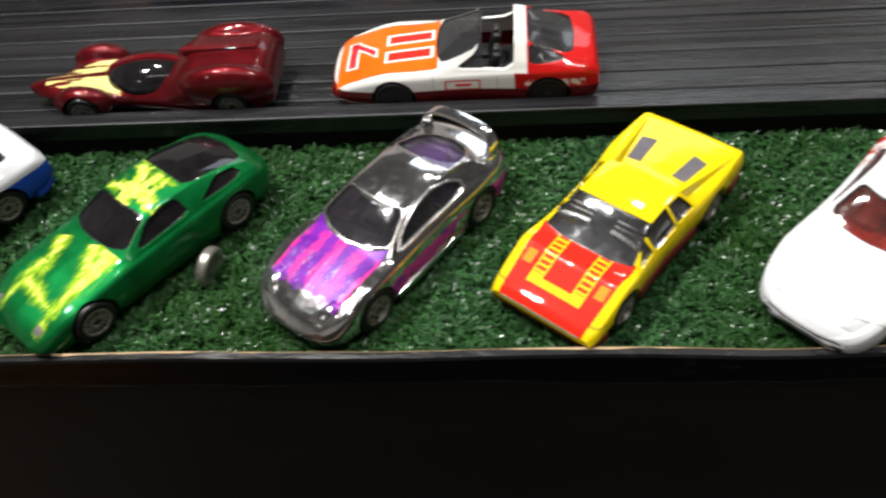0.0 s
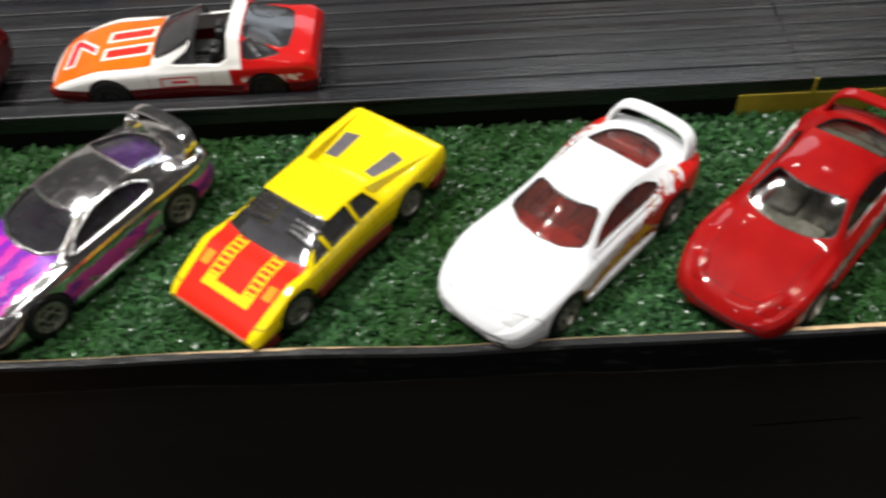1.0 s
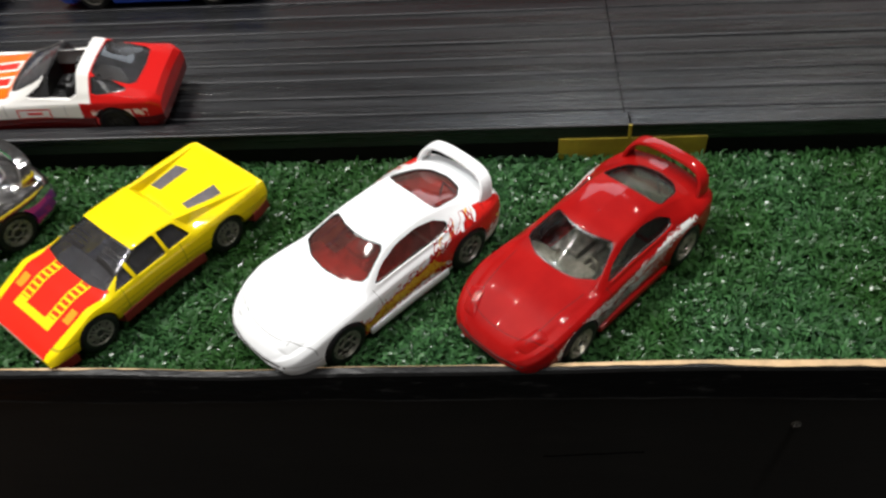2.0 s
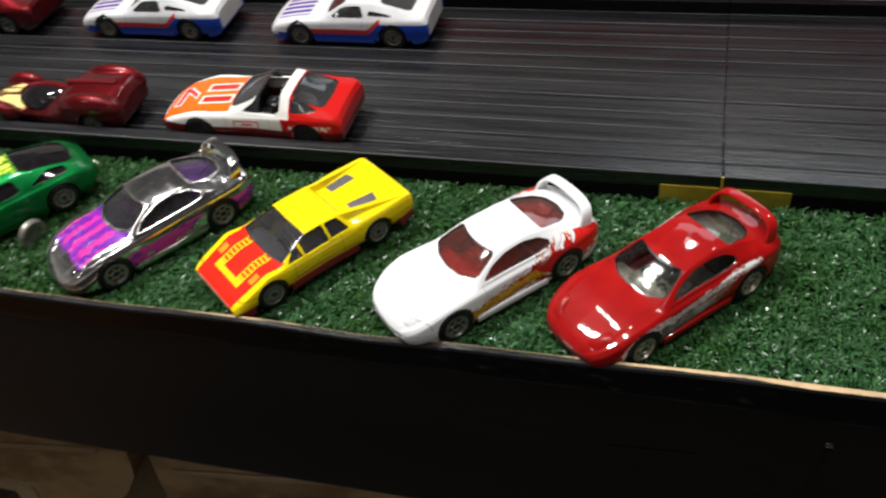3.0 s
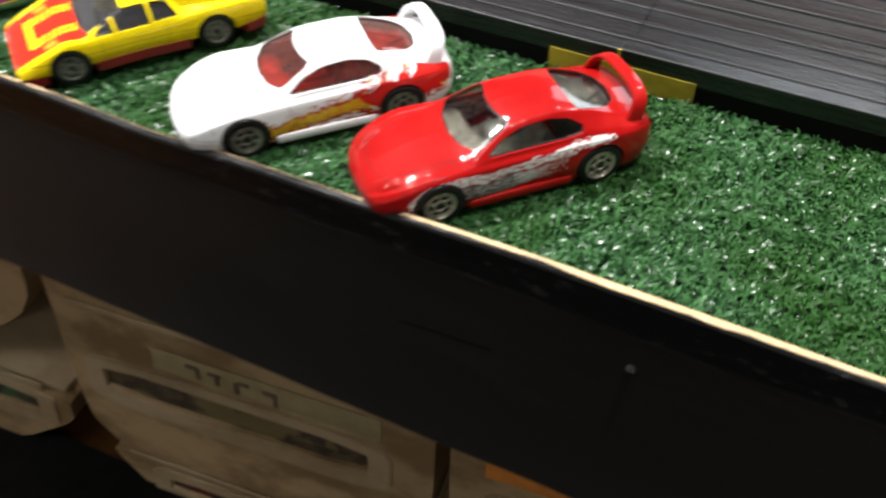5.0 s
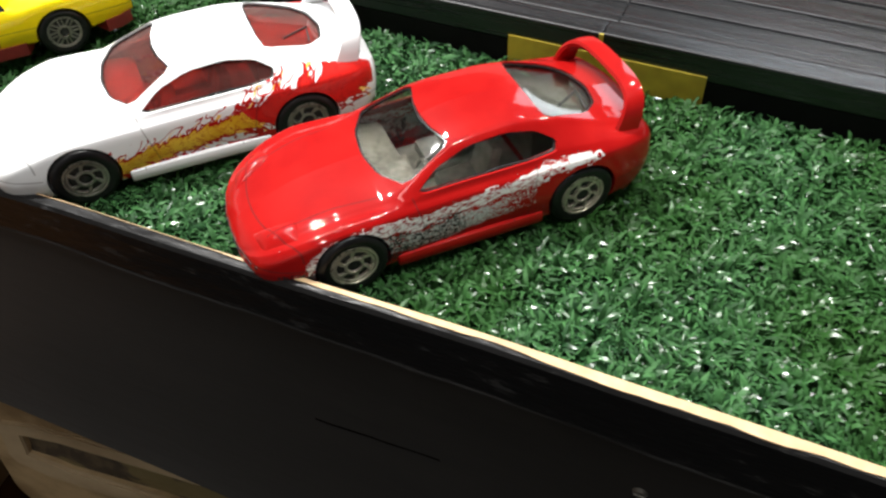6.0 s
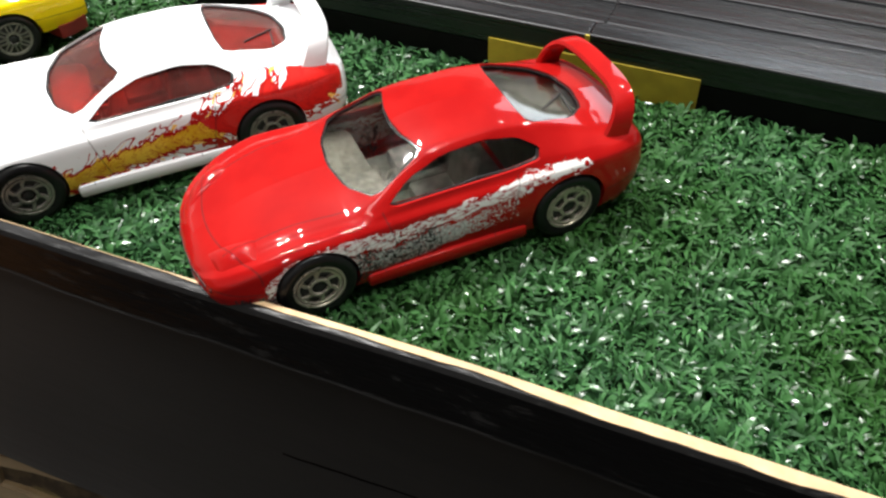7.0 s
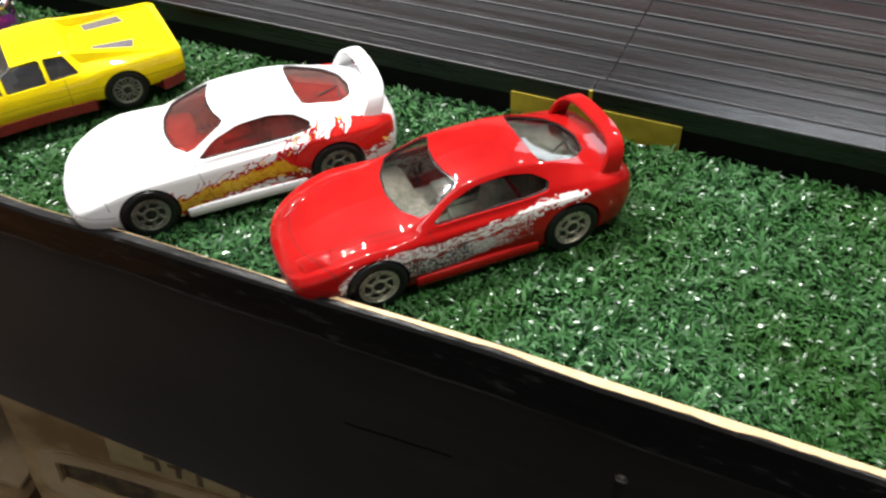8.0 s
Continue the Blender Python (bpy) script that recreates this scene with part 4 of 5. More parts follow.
def casting(key, sp):
    """Meshes of one casting, made once."""
    if key in CASTS:
        return CASTS[key]
    x0, x1 = sp["ends"]
    body = hull(sp, x0, x1)
    r, w = sp["wheel"]
    cuts = []
    if sp["wind"]:
        cuts.append(hull(sp, sp["glaze"][0][0] - 1.0, sp["glaze"][-1][1] + 1.2, 0.9, 2.0, 4.5))
        cuts.append(prism(rounded(sp["wind"], 1, sp.get("corner", 0.14)), "z", table(sp["belt"], 8.0) - 0.4, 30))
        if sp["back"]:
            cuts.append(prism(rounded(sp["back"], 1, sp.get("corner", 0.14)), "z", 11.5, 30))
    for poly in sp["sides"]:
        q = rounded(poly, 1, sp.get("corner", 0.14))
        if sp.get("open_top") and poly is sp["sides"][0]:
            cuts.append(prism(q, "y", -22, 22))
        else:
            cuts += [prism(q, "y", 6.0, 22), prism(q, "y", -22, -6.0)]
    for ax in sp["axles"]:
        for s in (-1, 1):
            bm = bmesh.new()
            bmesh.ops.create_cone(bm, cap_ends=True, segments=32, radius1=r + sp.get("arch", 0.8), radius2=r + sp.get("arch", 0.8), depth=10.0, matrix=Matrix.Translation((ax, s * 15.2, r)) @ pose(0, 0, 0, 90, 0, 0))
            cuts.append(bm)
    if "lumps" in sp:
        body = blended(body, sp["lumps"])
    body = carve(body, cuts)
    m = dict(body=link_mesh("body", body, 28), floor=link_mesh("base", floor_pan(sp)), tyre=link_mesh("wheel", tyre_mesh(r, w)), rim=link_mesh("rim", rim_mesh(r, w, sp["rim"])), hub=link_mesh("hub", hub_mesh(r, w)))
    if sp["glaze"]:
        m["glass"] = link_mesh("glazing", glazing(sp, sp["glaze"]))
        m["tub"] = link_mesh("cabin_tub", cabin_tub(sp))
        m["seat"] = link_mesh("seat", seat_mesh(sp))
        m["dash"] = link_mesh("dashboard", dashboard(sp))
        if sp["back"]:
            m["shelf"] = link_mesh("parcel_shelf", parcel_shelf(sp))
    m["edge_rings"] = []
    if sp["wind"]:
        shapes = [("z", 0, sp["wind"])] + ([("z", 0, sp["back"])] if sp["back"] else [])
        shapes += [("y", s, poly) for poly in sp["sides"] for s in (-1, 1) if not (sp.get("open_top") and poly is sp["sides"][0])]
        for axis, side, poly in shapes:
            m["edge_rings"].append(link_mesh("glazing_edge", edge_ring(sp, rounded(poly, 1, sp.get("corner", 0.14)), axis, side)))
    if sp["wing"]:
        m["wing"] = link_mesh("rear_wing", tail_wing(sp))
    CASTS[key] = m
    return m


def toy_car(key, sp, label, at, paint, glass_mat, seats, rim, base, group, dash=None, shelf=None, wing=None):
    m = casting(key, sp)
    car = thing("toy_car", label, "toy car", at, group)
    body = part("body", m["body"], paint, car)
    part("base", m["floor"], base, car)
    if "glass" in m:
        part("glazing", m["glass"], glass_mat, car)
        part("cabin_tub", m["tub"], seats, car)
        for s in (-1, 1):
            part("seat", m["seat"], seats, car, "", place(0, s * 4.8, 0))
        part("dashboard", m["dash"], dash or seats, car)
        if "shelf" in m:
            part("parcel_shelf", m["shelf"], shelf or dash or seats, car)
    for border in m["edge_rings"]:
        part("glazing_edge", border, EDGE_DARK, car)
    if "wing" in m:
        part("rear_wing", m["wing"], wing or paint, car)
    for ax in sp["axles"]:
        for s in (-1, 1):
            wh = part("wheel", m["tyre"], RUBBER, car, "", place(ax, s * sp["track"], sp["wheel"][0], 0 if s > 0 else 180, 0, 17 * s + ax))
            part("rim", m["rim"], rim, wh)
            part("hub", m["hub"], HUB_DARK, wh)
    return car, body


# ---- the display ----
TURF_Z, DECK_Z = -5.0, 4.0


def board_mat():
    s = Shader("board_black_paint", 0.5)
    band = (s.z + 7.5 + (s.noise(0.05, 3, (0.4, 1, 1)) - 0.5) * 5.0).ramp(-0.6, 0.6)
    n = s.noise(0.012, 4, (0.5, 1, 1)) * 0.6 + s.noise(0.3, 4, (0.2, 1, 1)) * 0.4
    c = s.mix(n.ramp(0.35, 0.65), (0.0076, 0.0068, 0.0056), (0.0132, 0.0118, 0.0098))
    c = s.mix(band, c, (0.0045, 0.0045, 0.0048))
    chip = (s.noise(0.35, 5, (0.35, 1, 1), 0.8)).ramp(0.57, 0.66) * band * s.x.ramp(10.0, 60.0)
    c = s.mix(chip * 0.6, c, (0.06, 0.06, 0.06))
    score = (s.z + 33.8 - (s.x - 142.0) * 0.07 + (s.noise(0.06, 2) - 0.5) * 1.6).mag().below(0.30) * s.x.inside(142.0, 168.0)
    s.put("Sheen Weight", band.high(score).flip() * 0.54)
    s.put("Sheen Roughness", 0.28)
    s.colour(s.mix(score, c, (0.0015, 0.0015, 0.0015)))
    s.put("Roughness", band * -0.16 + n.ramp(0.3, 0.7) * 0.1 + 0.46)
    s.put("Specular IOR Level", (band * 0.12 + 0.20) * score.flip())
    s.bump(s.noise(0.25, 4, (0.25, 1, 1)) * (band * 0.9 + 0.1), 0.8, 0.7)
    return s.mat


BOARD = board_mat()
RAW_EDGE = worn("board_raw_edge", (0.52, 0.36, 0.20), 0.75, 0.5, 0.25)


def turf_mat():
    s = Shader("turf_blade", 0.5, 0.0, 0.0, Specular_IOR_Level=0.4)
    k = s.island()
    c = s.mix((k * 7.0).op("FRACT"), (0.007, 0.032, 0.010), (0.052, 0.148, 0.048))
    s.colour(s.mix(s.noise(0.02, 3).ramp(0.35, 0.7), c, (0.018, 0.062, 0.011)))
    shiny = k.above(0.66)
    glint = k.above(0.94)
    s.put("Roughness", shiny * -0.32 + 0.58 - glint * 0.04)
    s.put("Specular IOR Level", shiny * 0.32 + 0.15 + glint * 0.22)
    return s.mat


def track_mat():
    s = Shader("track_plastic", 0.38, 0.0, 0.0, Specular_IOR_Level=0.7)
    n = s.noise(0.02, 4, (0.12, 1, 1)) * 0.35 + s.noise(0.22, 5, (0.02, 1, 1), 0.7) * 0.65
    dust = s.noise(0.5, 5, rough=0.7).ramp(0.60, 0.74) * 0.5
    c = s.mix(n.ramp(0.40, 0.62), (0.0036, 0.0039, 0.0047), (0.0115, 0.0122, 0.0144))
    s.colour(s.mix(dust, c, (0.07, 0.07, 0.07)))
    s.put("Roughness", n.ramp(0.3, 0.7) * 0.16 + 0.20)
    s.bump(s.noise(0.30, 5, (0.012, 1, 1), 0.7) + s.noise(0.09, 3, (0.02, 1, 1)) * 0.12 + s.noise(1.5, 3) * 0.05, 0.42, 0.9)
    return s.mat


def ridge_mat():
    s = Shader("track_ridge_rubbed", 0.45)
    s.colour(s.mix(s.noise(0.05, 4, (0.3, 1, 1)).ramp(0.35, 0.65), (0.014, 0.014, 0.016), (0.050, 0.051, 0.056)))
    return s.mat


TURF, TRACK, RIDGE = turf_mat(), track_mat(), ridge_mat()
TRACK_BLACK = worn("track_side_black", (0.0042, 0.0040, 0.0042), 0.6, 0.2, 0.4, Specular_IOR_Level=0.10)
RAIL_GREY = worn("rail_top_grey", (0.10, 0.10, 0.10), 0.4, 0.2)
TAPE = worn("yellow_tape", (0.46, 0.36, 0.03), 0.55, 0.2, 0.3)
RED_PANEL = worn("red_panel_gloss", (0.80, 0.024, 0.018), 0.35, 0.05, 0.1)
WHITE_PANEL = worn("white_panel_gloss", (0.88, 0.87, 0.84), 0.4, 0.05, 0.06)
SCREW = worn("screw_zinc", (0.10, 0.095, 0.085), 0.45, 1.0, metal=0.7)
SOIL = worn("turf_backing", (0.008, 0.016, 0.007), 0.8, 0.4, 0.5)

X0, X1 = -620, 420

# front board with its worn top edge
board = thing("front_board", "black painted hardboard strip with a worn bare top edge", "board")


def edge_z(x):
    return 3.5 + 0.35 * math.sin(x * 0.045) + 0.9 * noise.noise((x * 0.021, 3.1, 0)) - 1.3 * math.exp(-((x - 62) / 26) ** 2) + 0.004 * x


bm = bmesh.new()
n = 420
cols = []
for i in range(n + 1):
    x = X0 + (X1 - X0) * i / n
    t = edge_z(x)
    wob = 0.35 * noise.noise((x * 0.03, 9.0, 0))
    cols.append([bm.verts.new((x, y + wob, z)) for y, z in ((114.6, -89.5 + 0.015 * x), (114.6, -12.0 + 0.5 * t), (114.8, -11.0 + 0.5 * t), (114.9, t - 0.9), (115.35, t - 0.15), (117.0, t - 0.1), (117.4, t - 0.6), (117.4, -89.5 + 0.015 * x))])
for p, q in zip(cols, cols[1:]):
    for k in range(8):
        bm.faces.new((p[k], p[(k + 1) % 8], q[(k + 1) % 8], q[k]))
bm.faces.new(cols[0]), bm.faces.new(cols[-1])
part("panel", bm, BOARD, board, angle=15)

bm = bmesh.new()
cols = []
for i in range(n + 1):
    x = X0 + (X1 - X0) * i / n
    t = edge_z(x) + 0.02
    wob = 0.35 * noise.noise((x * 0.03, 9.0, 0))
    bare = 0.55 + 0.75 * noise.noise((x * 0.016, 0.4, 0)) + 0.25 * noise.noise((x * 0.2, 0.4, 2)) + 0.60 * min(1, max(0, (x - 140) / 50)) - 0.25 - 0.9 * math.exp(-((x - 88) / 42) ** 2) - 0.42 * min(1, max(0, (60 - x) / 60))
    wid = max(0.02, min(1.0, bare)) * 1.9
    cols.append([bm.verts.new((x, y + wob, z)) for y, z in ((117.15 - wid, t - 0.3), (117.1 - wid, t + 0.05), (117.15, t + 0.1), (117.2, t - 0.3))])
for p, q in zip(cols, cols[1:]):
    for k in range(4):
        bm.faces.new((p[k], p[(k + 1) % 4], q[(k + 1) % 4], q[k]))
bm.faces.new(cols[0]), bm.faces.new(cols[-1])
part("bare_edge", bm, RAW_EDGE, board, "bare tan fibreboard edge")
bm = bmesh.new()
lathe(bm, [(0.001, 0.6), (0.9, 0.45), (1.3, 0.0), (1.3, -0.3)], 16)
box(bm, -0.9, 0.9, 0.45, 0.75, -0.15, 0.15)
part("screw", bm, SCREW, board, "zinc screw head", place(203.0, 114.5, -18.6, 180))

# table under the turf
table_ob = thing("table_top", "dark wooden table top under the turf and track", "table", kind="")
bm = bmesh.new()
box(bm, X0, X1, 117.6, 700, -24, -6.0, 0.5)
part("slab", bm, worn("table_wood_dark", (0.05, 0.035, 0.02), 0.6, 0.05), table_ob)

# artificial turf
bm = bmesh.new()
box(bm, X0, X1, 117.6, 197.0, -6.0, TURF_Z, 0.0)
turf_sheet = tagged(part("turf_backing", bm, SOIL), "dark woven backing of the artificial turf", "turf", kind="structure")


def turf(count):
    rng = np.random.default_rng(4)
    n = count
    pick = rng.random(n)
    x = np.where(pick < 0.50, rng.uniform(30, 270, n), np.where(pick < 0.80, rng.uniform(-135, 30, n), rng.uniform(-480, 380, n)))
    y = rng.uniform(118.0, 194.6, n)
    pitch = 4.4
    gx, gy = np.round(x / pitch), np.round(y / pitch)
    cx = gx * pitch + 1.5 * np.sin(gx * 12.9 + gy * 78.2)
    cy = gy * pitch + 1.5 * np.sin(gx * 39.3 + gy * 11.1)
    a = np.arctan2(y - cy, x - cx) + rng.normal(0, 0.9, n)
    x, y = cx + (x - cx) * 0.62, np.clip(cy + (y - cy) * 0.62, 118.0, 194.6)
    lean = rng.uniform(0.6, 3.5, n)
    h = rng.uniform(3.0, 6.6, n) * np.where(rng.random(n) < 0.06, 1.3, 1.0)
    wid = rng.uniform(0.55, 1.25, n)
    tw = rng.uniform(-1.8, 1.8, n)
    dx, dy = np.cos(a), np.sin(a)
    verts = np.zeros((n, 7, 3))
    for k, (s, f) in enumerate(((0.0, 1.0), (0.45, 1.1), (0.8, 0.8))):
        bend = lean * s ** 2 * 1.3
        zz = TURF_Z + h * (s - 0.28 * s ** 3)
        ang = a + np.pi / 2 + tw * s
        for side, j in ((-1, 0), (1, 1)):
            verts[:, 2 * k + j, 0] = x + dx * bend + side * np.cos(ang) * wid * f / 2
            verts[:, 2 * k + j, 1] = y + dy * bend + side * np.sin(ang) * wid * f / 2
            verts[:, 2 * k + j, 2] = zz + side * 0.1 * wid
    verts[:, 6, 0], verts[:, 6, 1], verts[:, 6, 2] = x + dx * lean * 1.5, y + dy * lean * 1.5, TURF_Z + h * (0.70 - 0.1 * rng.random(n))
    verts[:, :, 1] = np.clip(verts[:, :, 1], 117.5, 195.5)
    base = (np.arange(n) * 7)[:, None]
    loops = np.concatenate([base + np.array([0, 1, 3, 2]), base + np.array([2, 3, 5, 4]), base + np.array([4, 5, 6])], axis=1).ravel()
    me = bpy.data.meshes.new("turf_blades")
    me.vertices.add(n * 7)
    me.vertices.foreach_set("co", (verts * MM).ravel())
    me.loops.add(len(loops))
    me.loops.foreach_set("vertex_index", loops)
    sizes = np.tile([4, 4, 3], n)
    me.polygons.add(3 * n)
    me.polygons.foreach_set("loop_start", np.concatenate([[0], np.cumsum(sizes)[:-1]]))
    me.update(calc_edges=True)
    me.shade_smooth()
    return me


tagged(part("turf_blades", turf(125000), TURF), "green artificial turf of short shiny plastic blades", "artificial turf", kind="stuff")

# two-piece plastic track: long slats between a near lip and a far rail
tilt = random.Random(5)
for k, (a, b, dz) in enumerate(((X0, 169.4, 0.0), (169.58, X1, 0.1))):
    deck = thing("track_section", "dark grey plastic race track section of long ribbed slats", "toy track", group="track sections")
    z = DECK_Z + dz
    for i in range(12):
        y = 201.2 + i * 9.15
        bm = bmesh.new()
        box(bm, a, b, y, y + 9.1, z - 3.0, z, 0.15)
        slope = tilt.uniform(-0.004, 0.016)
        for v in bm.verts:
            v.co.z += slope * (v.co.y - y - 4.5)
        part("slat", bm, TRACK, deck, angle=15)
        bm = bmesh.new()
        box(bm, a + 0.2, b - 0.2, y + 8.35, y + 9.05, z, z + 0.42, 0.12)
        part("rib", bm, RIDGE, deck, "rubbed pale rib", angle=15)
    bm = bmesh.new()
    box(bm, a, b, 195.5, 201.1, 3.6, 9.5 + dz, 0.35)
    part("near_lip", bm, TRACK, deck, angle=15)
    bm = bmesh.new()
    box(bm, a, b, 195.3, 195.9, 9.0 + dz, 9.75 + dz, 0.2)
    part("lip_edge", bm, RIDGE, deck, "rubbed pale front edge", angle=15)
    bm = bmesh.new()
    box(bm, a, b, 311.0, 317.4, 0.0, 10.0, 0.4)
    part("rail", bm, TRACK_BLACK, deck, "black side rail", angle=15)
    bm = bmesh.new()
    box(bm, a, b, 314.4, 317.3, 9.9, 10.3, 0.1)
    part("rail_cap", bm, RAIL_GREY, deck, "grey worn top of the rail", angle=15)
support = thing("track_support", "black painted battens that carry the race track", "batten")
bm = bmesh.new()
box(bm, X0, X1, 198.6, 317.4, -6.0, 0.6, 0.3)
part("beam", bm, TRACK_BLACK, support)
bm = bmesh.new()
box(bm, X0, X1, 195.5, 198.5, -6.0, 3.55)
part("front_batten", bm, TRACK_BLACK, support)
bm = bmesh.new()
box(bm, 149.3, 191.8, 195.1, 195.48, -5.2, 4.9, 0.05)
box(bm, 169.0, 169.9, 194.9, 195.4, 4.0, 9.8, 0.1)
tagged(part("tape_strip", bm, TAPE, angle=15), "yellow tape on the black batten under the track joint", "tape")
bm = bmesh.new()
box(bm, X0, X1, 317.8, 321, -6, 26.5, 0.3)
tagged(part("backboard_red", bm, RED_PANEL, angle=15), "glossy red board along the far side of the track", "board")
bm = bmesh.new()
box(bm, X0, X1, 318.6, 322, 26.6, 75, 0.3)
tagged(part("backboard_white", bm, WHITE_PANEL, angle=15), "white board above the red one", "board")

# ---- the cars ----
ROW, LANE = "cars parked on the turf", "cars on the race track"


def stand(x, y, z, heading, pitch=0.0):
    return place(x, y, z, heading, 0, pitch)


# coupes
BAR_DARK = worn("intake_dark", (0.012, 0.010, 0.010), 0.5, 1.0)


def coupe_marks(car, body, lamp, skirt):
    for s in (-1, 1):
        patch(car, body, "headlamp", lamp, [(35.0, s * 5.6), (34.2, s * 10.2), (28.6, s * 12.4), (27.6, s * 8.6)], "raised teardrop headlamp", lift=0.05, n=10, dome=0.75)
        bm = bmesh.new()
        box(bm, -13.6, 13.4, s * 14.85 - 0.7, s * 14.85 + 0.7, 2.5, 5.0, 0.55)
        part("side_skirt", bm, skirt, car)
        patch(car, body, "tail_lamp", TAIL_RED, [(-38, s * 3.5, 11.6), (-38, s * 9.5, 11.6), (-38, s * 9.5, 9.0), (-38, s * 3.5, 9.0)], "red tail lamp", (1, 0, 0))
        patch(car, body, "fog_lamp", BAR_DARK, [(40, s * 7.6, 6.0), (40, s * 10.2, 6.0), (40, s * 9.8, 4.7), (40, s * 7.6, 4.7)], "dark round fog lamp", (-1, 0, 0))
    patch(car, body, "bumper_gap", BAR_DARK, [(40, -10.6, 7.15), (40, 10.6, 7.15), (40, 10.6, 6.75), (40, -10.6, 6.75)], "dark gap above the bumper", (-1, 0, 0), n=14)
    patch(car, body, "air_intake", BAR_DARK, [(40, -5.6, 6.0), (40, 5.6, 6.0), (40, 4.8, 4.6), (40, -4.8, 4.6)], "dark air intake", (-1, 0, 0), n=10)
    for a, b in (((-26.2, 1.5), (-25.4, 6.6)), ((-26.4, 1.2), (-20.5, 5.8))):
        bm = bmesh.new()
        d = math.atan2(b[1] - a[1], b[0] - a[0])
        x = (a[0] + b[0]) / 2
        h = math.dist(a, b) / 2
        box(bm, -h, h, -0.16, 0.16, 0, 0.3, 0.06, Matrix.Translation((x, (a[1] + b[1]) / 2, table(COUPE["top"], x) - 0.62)) @ pose(0, 0, 0, 0, 0, math.degrees(d)) @ pose(0, 0, 0, 0, -14 * math.cos(d), 0))
        part("rear_wiper", bm, BASE_BLACK, car)


car, body = toy_car("coupe", COUPE, "glossy red toy coupe with a silver splash and rear wing", stand(153.5, 148.4, -1.8, 226.5), P_RED, GLASS_CLEAR, IN_DIM, RIM_GOLD, P_RED, ROW, IN_TAN, IN_OLIVE, PLAIN_RED)
coupe_marks(car, body, P_RED, PLAIN_RED)
car, body = toy_car("coupe", COUPE, "white toy coupe with red and gold flames", stand(98.2, 148.8, -1.9, 226.4), P_WHITE, GLASS_RED, IN_RED, RIM_GREY, LAMP_GREY, ROW, wing=PLAIN_WHITE)
coupe_marks(car, body, P_WHITE, PLAIN_WHITE)
car, body = toy_car("coupe", COUPE, "chrome plated toy coupe with purple and pink hood", stand(-25.8, 154.2, -1.6, 233.8), P_CHROME, GLASS_PURPLE, IN_BLACK, RIM_GREY, RIM_CHROME, ROW, IN_BLACK, IN_PURPLE)
# bright beads added on this car alone, for the highlights along its window edges
for axis, side, shape in [("z", 0, COUPE["wind"]), ("z", 0, COUPE["back"])] + [("y", s, poly) for poly in COUPE["sides"] for s in (-1, 1)]:
    part("highlight_bead", link_mesh("highlight_bead", highlight_bead(COUPE, rounded(shape, 1), axis, side), 80), BEAD_CHROME, car, "bright plated bead added round a window for its edge highlights")
coupe_marks(car, body, P_CHROME, RIM_CHROME)


# wedges
VENT_GREY = worn("vent_grey", (0.10, 0.09, 0.10), 0.4, 0.8)


def wedge_marks(car, body):
    for s in (-1, 1):
        patch(car, body, "engine_vent", VENT_GREY, [(-16.8, s * 8.4), (-17.2, s * 4.6), (-27.4, s * 5.4), (-26.4, s * 9.6)], "dark slatted engine vent")
        patch(car, body, "tail_lamp", TAIL_RED, [(-38, s * 6, 11.2), (-38, s * 12, 11.2), (-38, s * 12, 8.6), (-38, s * 6, 8.6)], "red tail lamp", (1, 0, 0))
    for s in (-1, 1):
        bm = bmesh.new()
        rows = []
        for i in range(9):
            x = -10.5 - 23.5 * i / 8
            deck = table(WEDGE["top"], x) - 0.7
            crest = 17.3 - 3.9 * (i / 8) ** 0.9
            y = 9.0 + 3.6 * i / 8
            rows.append([bm.verts.new((x, s * v, z)) for v, z in ((y - 0.7, deck), (y - 0.3, crest), (y + 1.2, crest - 0.25), (y + 2.2, deck - 0.6))])
        for p, q in zip(rows, rows[1:]):
            for k in range(4):
                bm.faces.new((p[k], p[(k + 1) % 4], q[(k + 1) % 4], q[k]))
        bm.faces.new(rows[0]), bm.faces.new(rows[-1])
        part("buttress", bm, P_YELLOW, car)
    patch(car, body, "nose_trim", LAMP_GREY, [(36, -11, 6.6), (36, 11, 6.6), (36, 11, 6.0), (36, -11, 6.0)], "bright nose trim", (-1, 0, 0))


car, body = toy_car("wedge", WEDGE, "yellow toy sports car with a red striped hood", stand(33.6, 152.0, -0.6, 232.6), P_YELLOW, GLASS_SMOKE, IN_GREY, RIM_GREY, RED_BASE, ROW)
wedge_marks(car, body)
car, body = toy_car("wedge", WEDGE, "yellow toy sports car with an orange hood", stand(-234.0, 154, 0.0, 234), P_YELLOW, GLASS_SMOKE, IN_GREY, RIM_GREY, RED_BASE, ROW)
wedge_marks(car, body)

# fastbacks and hatches
car, body = toy_car("hatch", HATCH, "metallic green toy coupe with yellow lightning", stand(-93.0, 153.2, -0.5, 232.5) @ Matrix.Diagonal((1.06, 1.04, 1.03, 1)), P_GREEN, GLASS_DARK, IN_BLACK, RIM_GREY, P_GREEN, ROW)
for s in (-1, 1):
    patch(car, body, "headlamp", RIM_GREY, [(34.2, s * 7.2), (34.4, s * 9.2), (32.6, s * 9.8), (32.2, s * 7.6)], "pale round headlamp")
car, body = toy_car("hatch", HATCH, "blue and white toy car at the row's end", stand(-300.0, 148.0, 0.0, 232), P_BLUE, GLASS_DARK, IN_BLACK, RIM_GREY, BLUE_BASE, ROW)
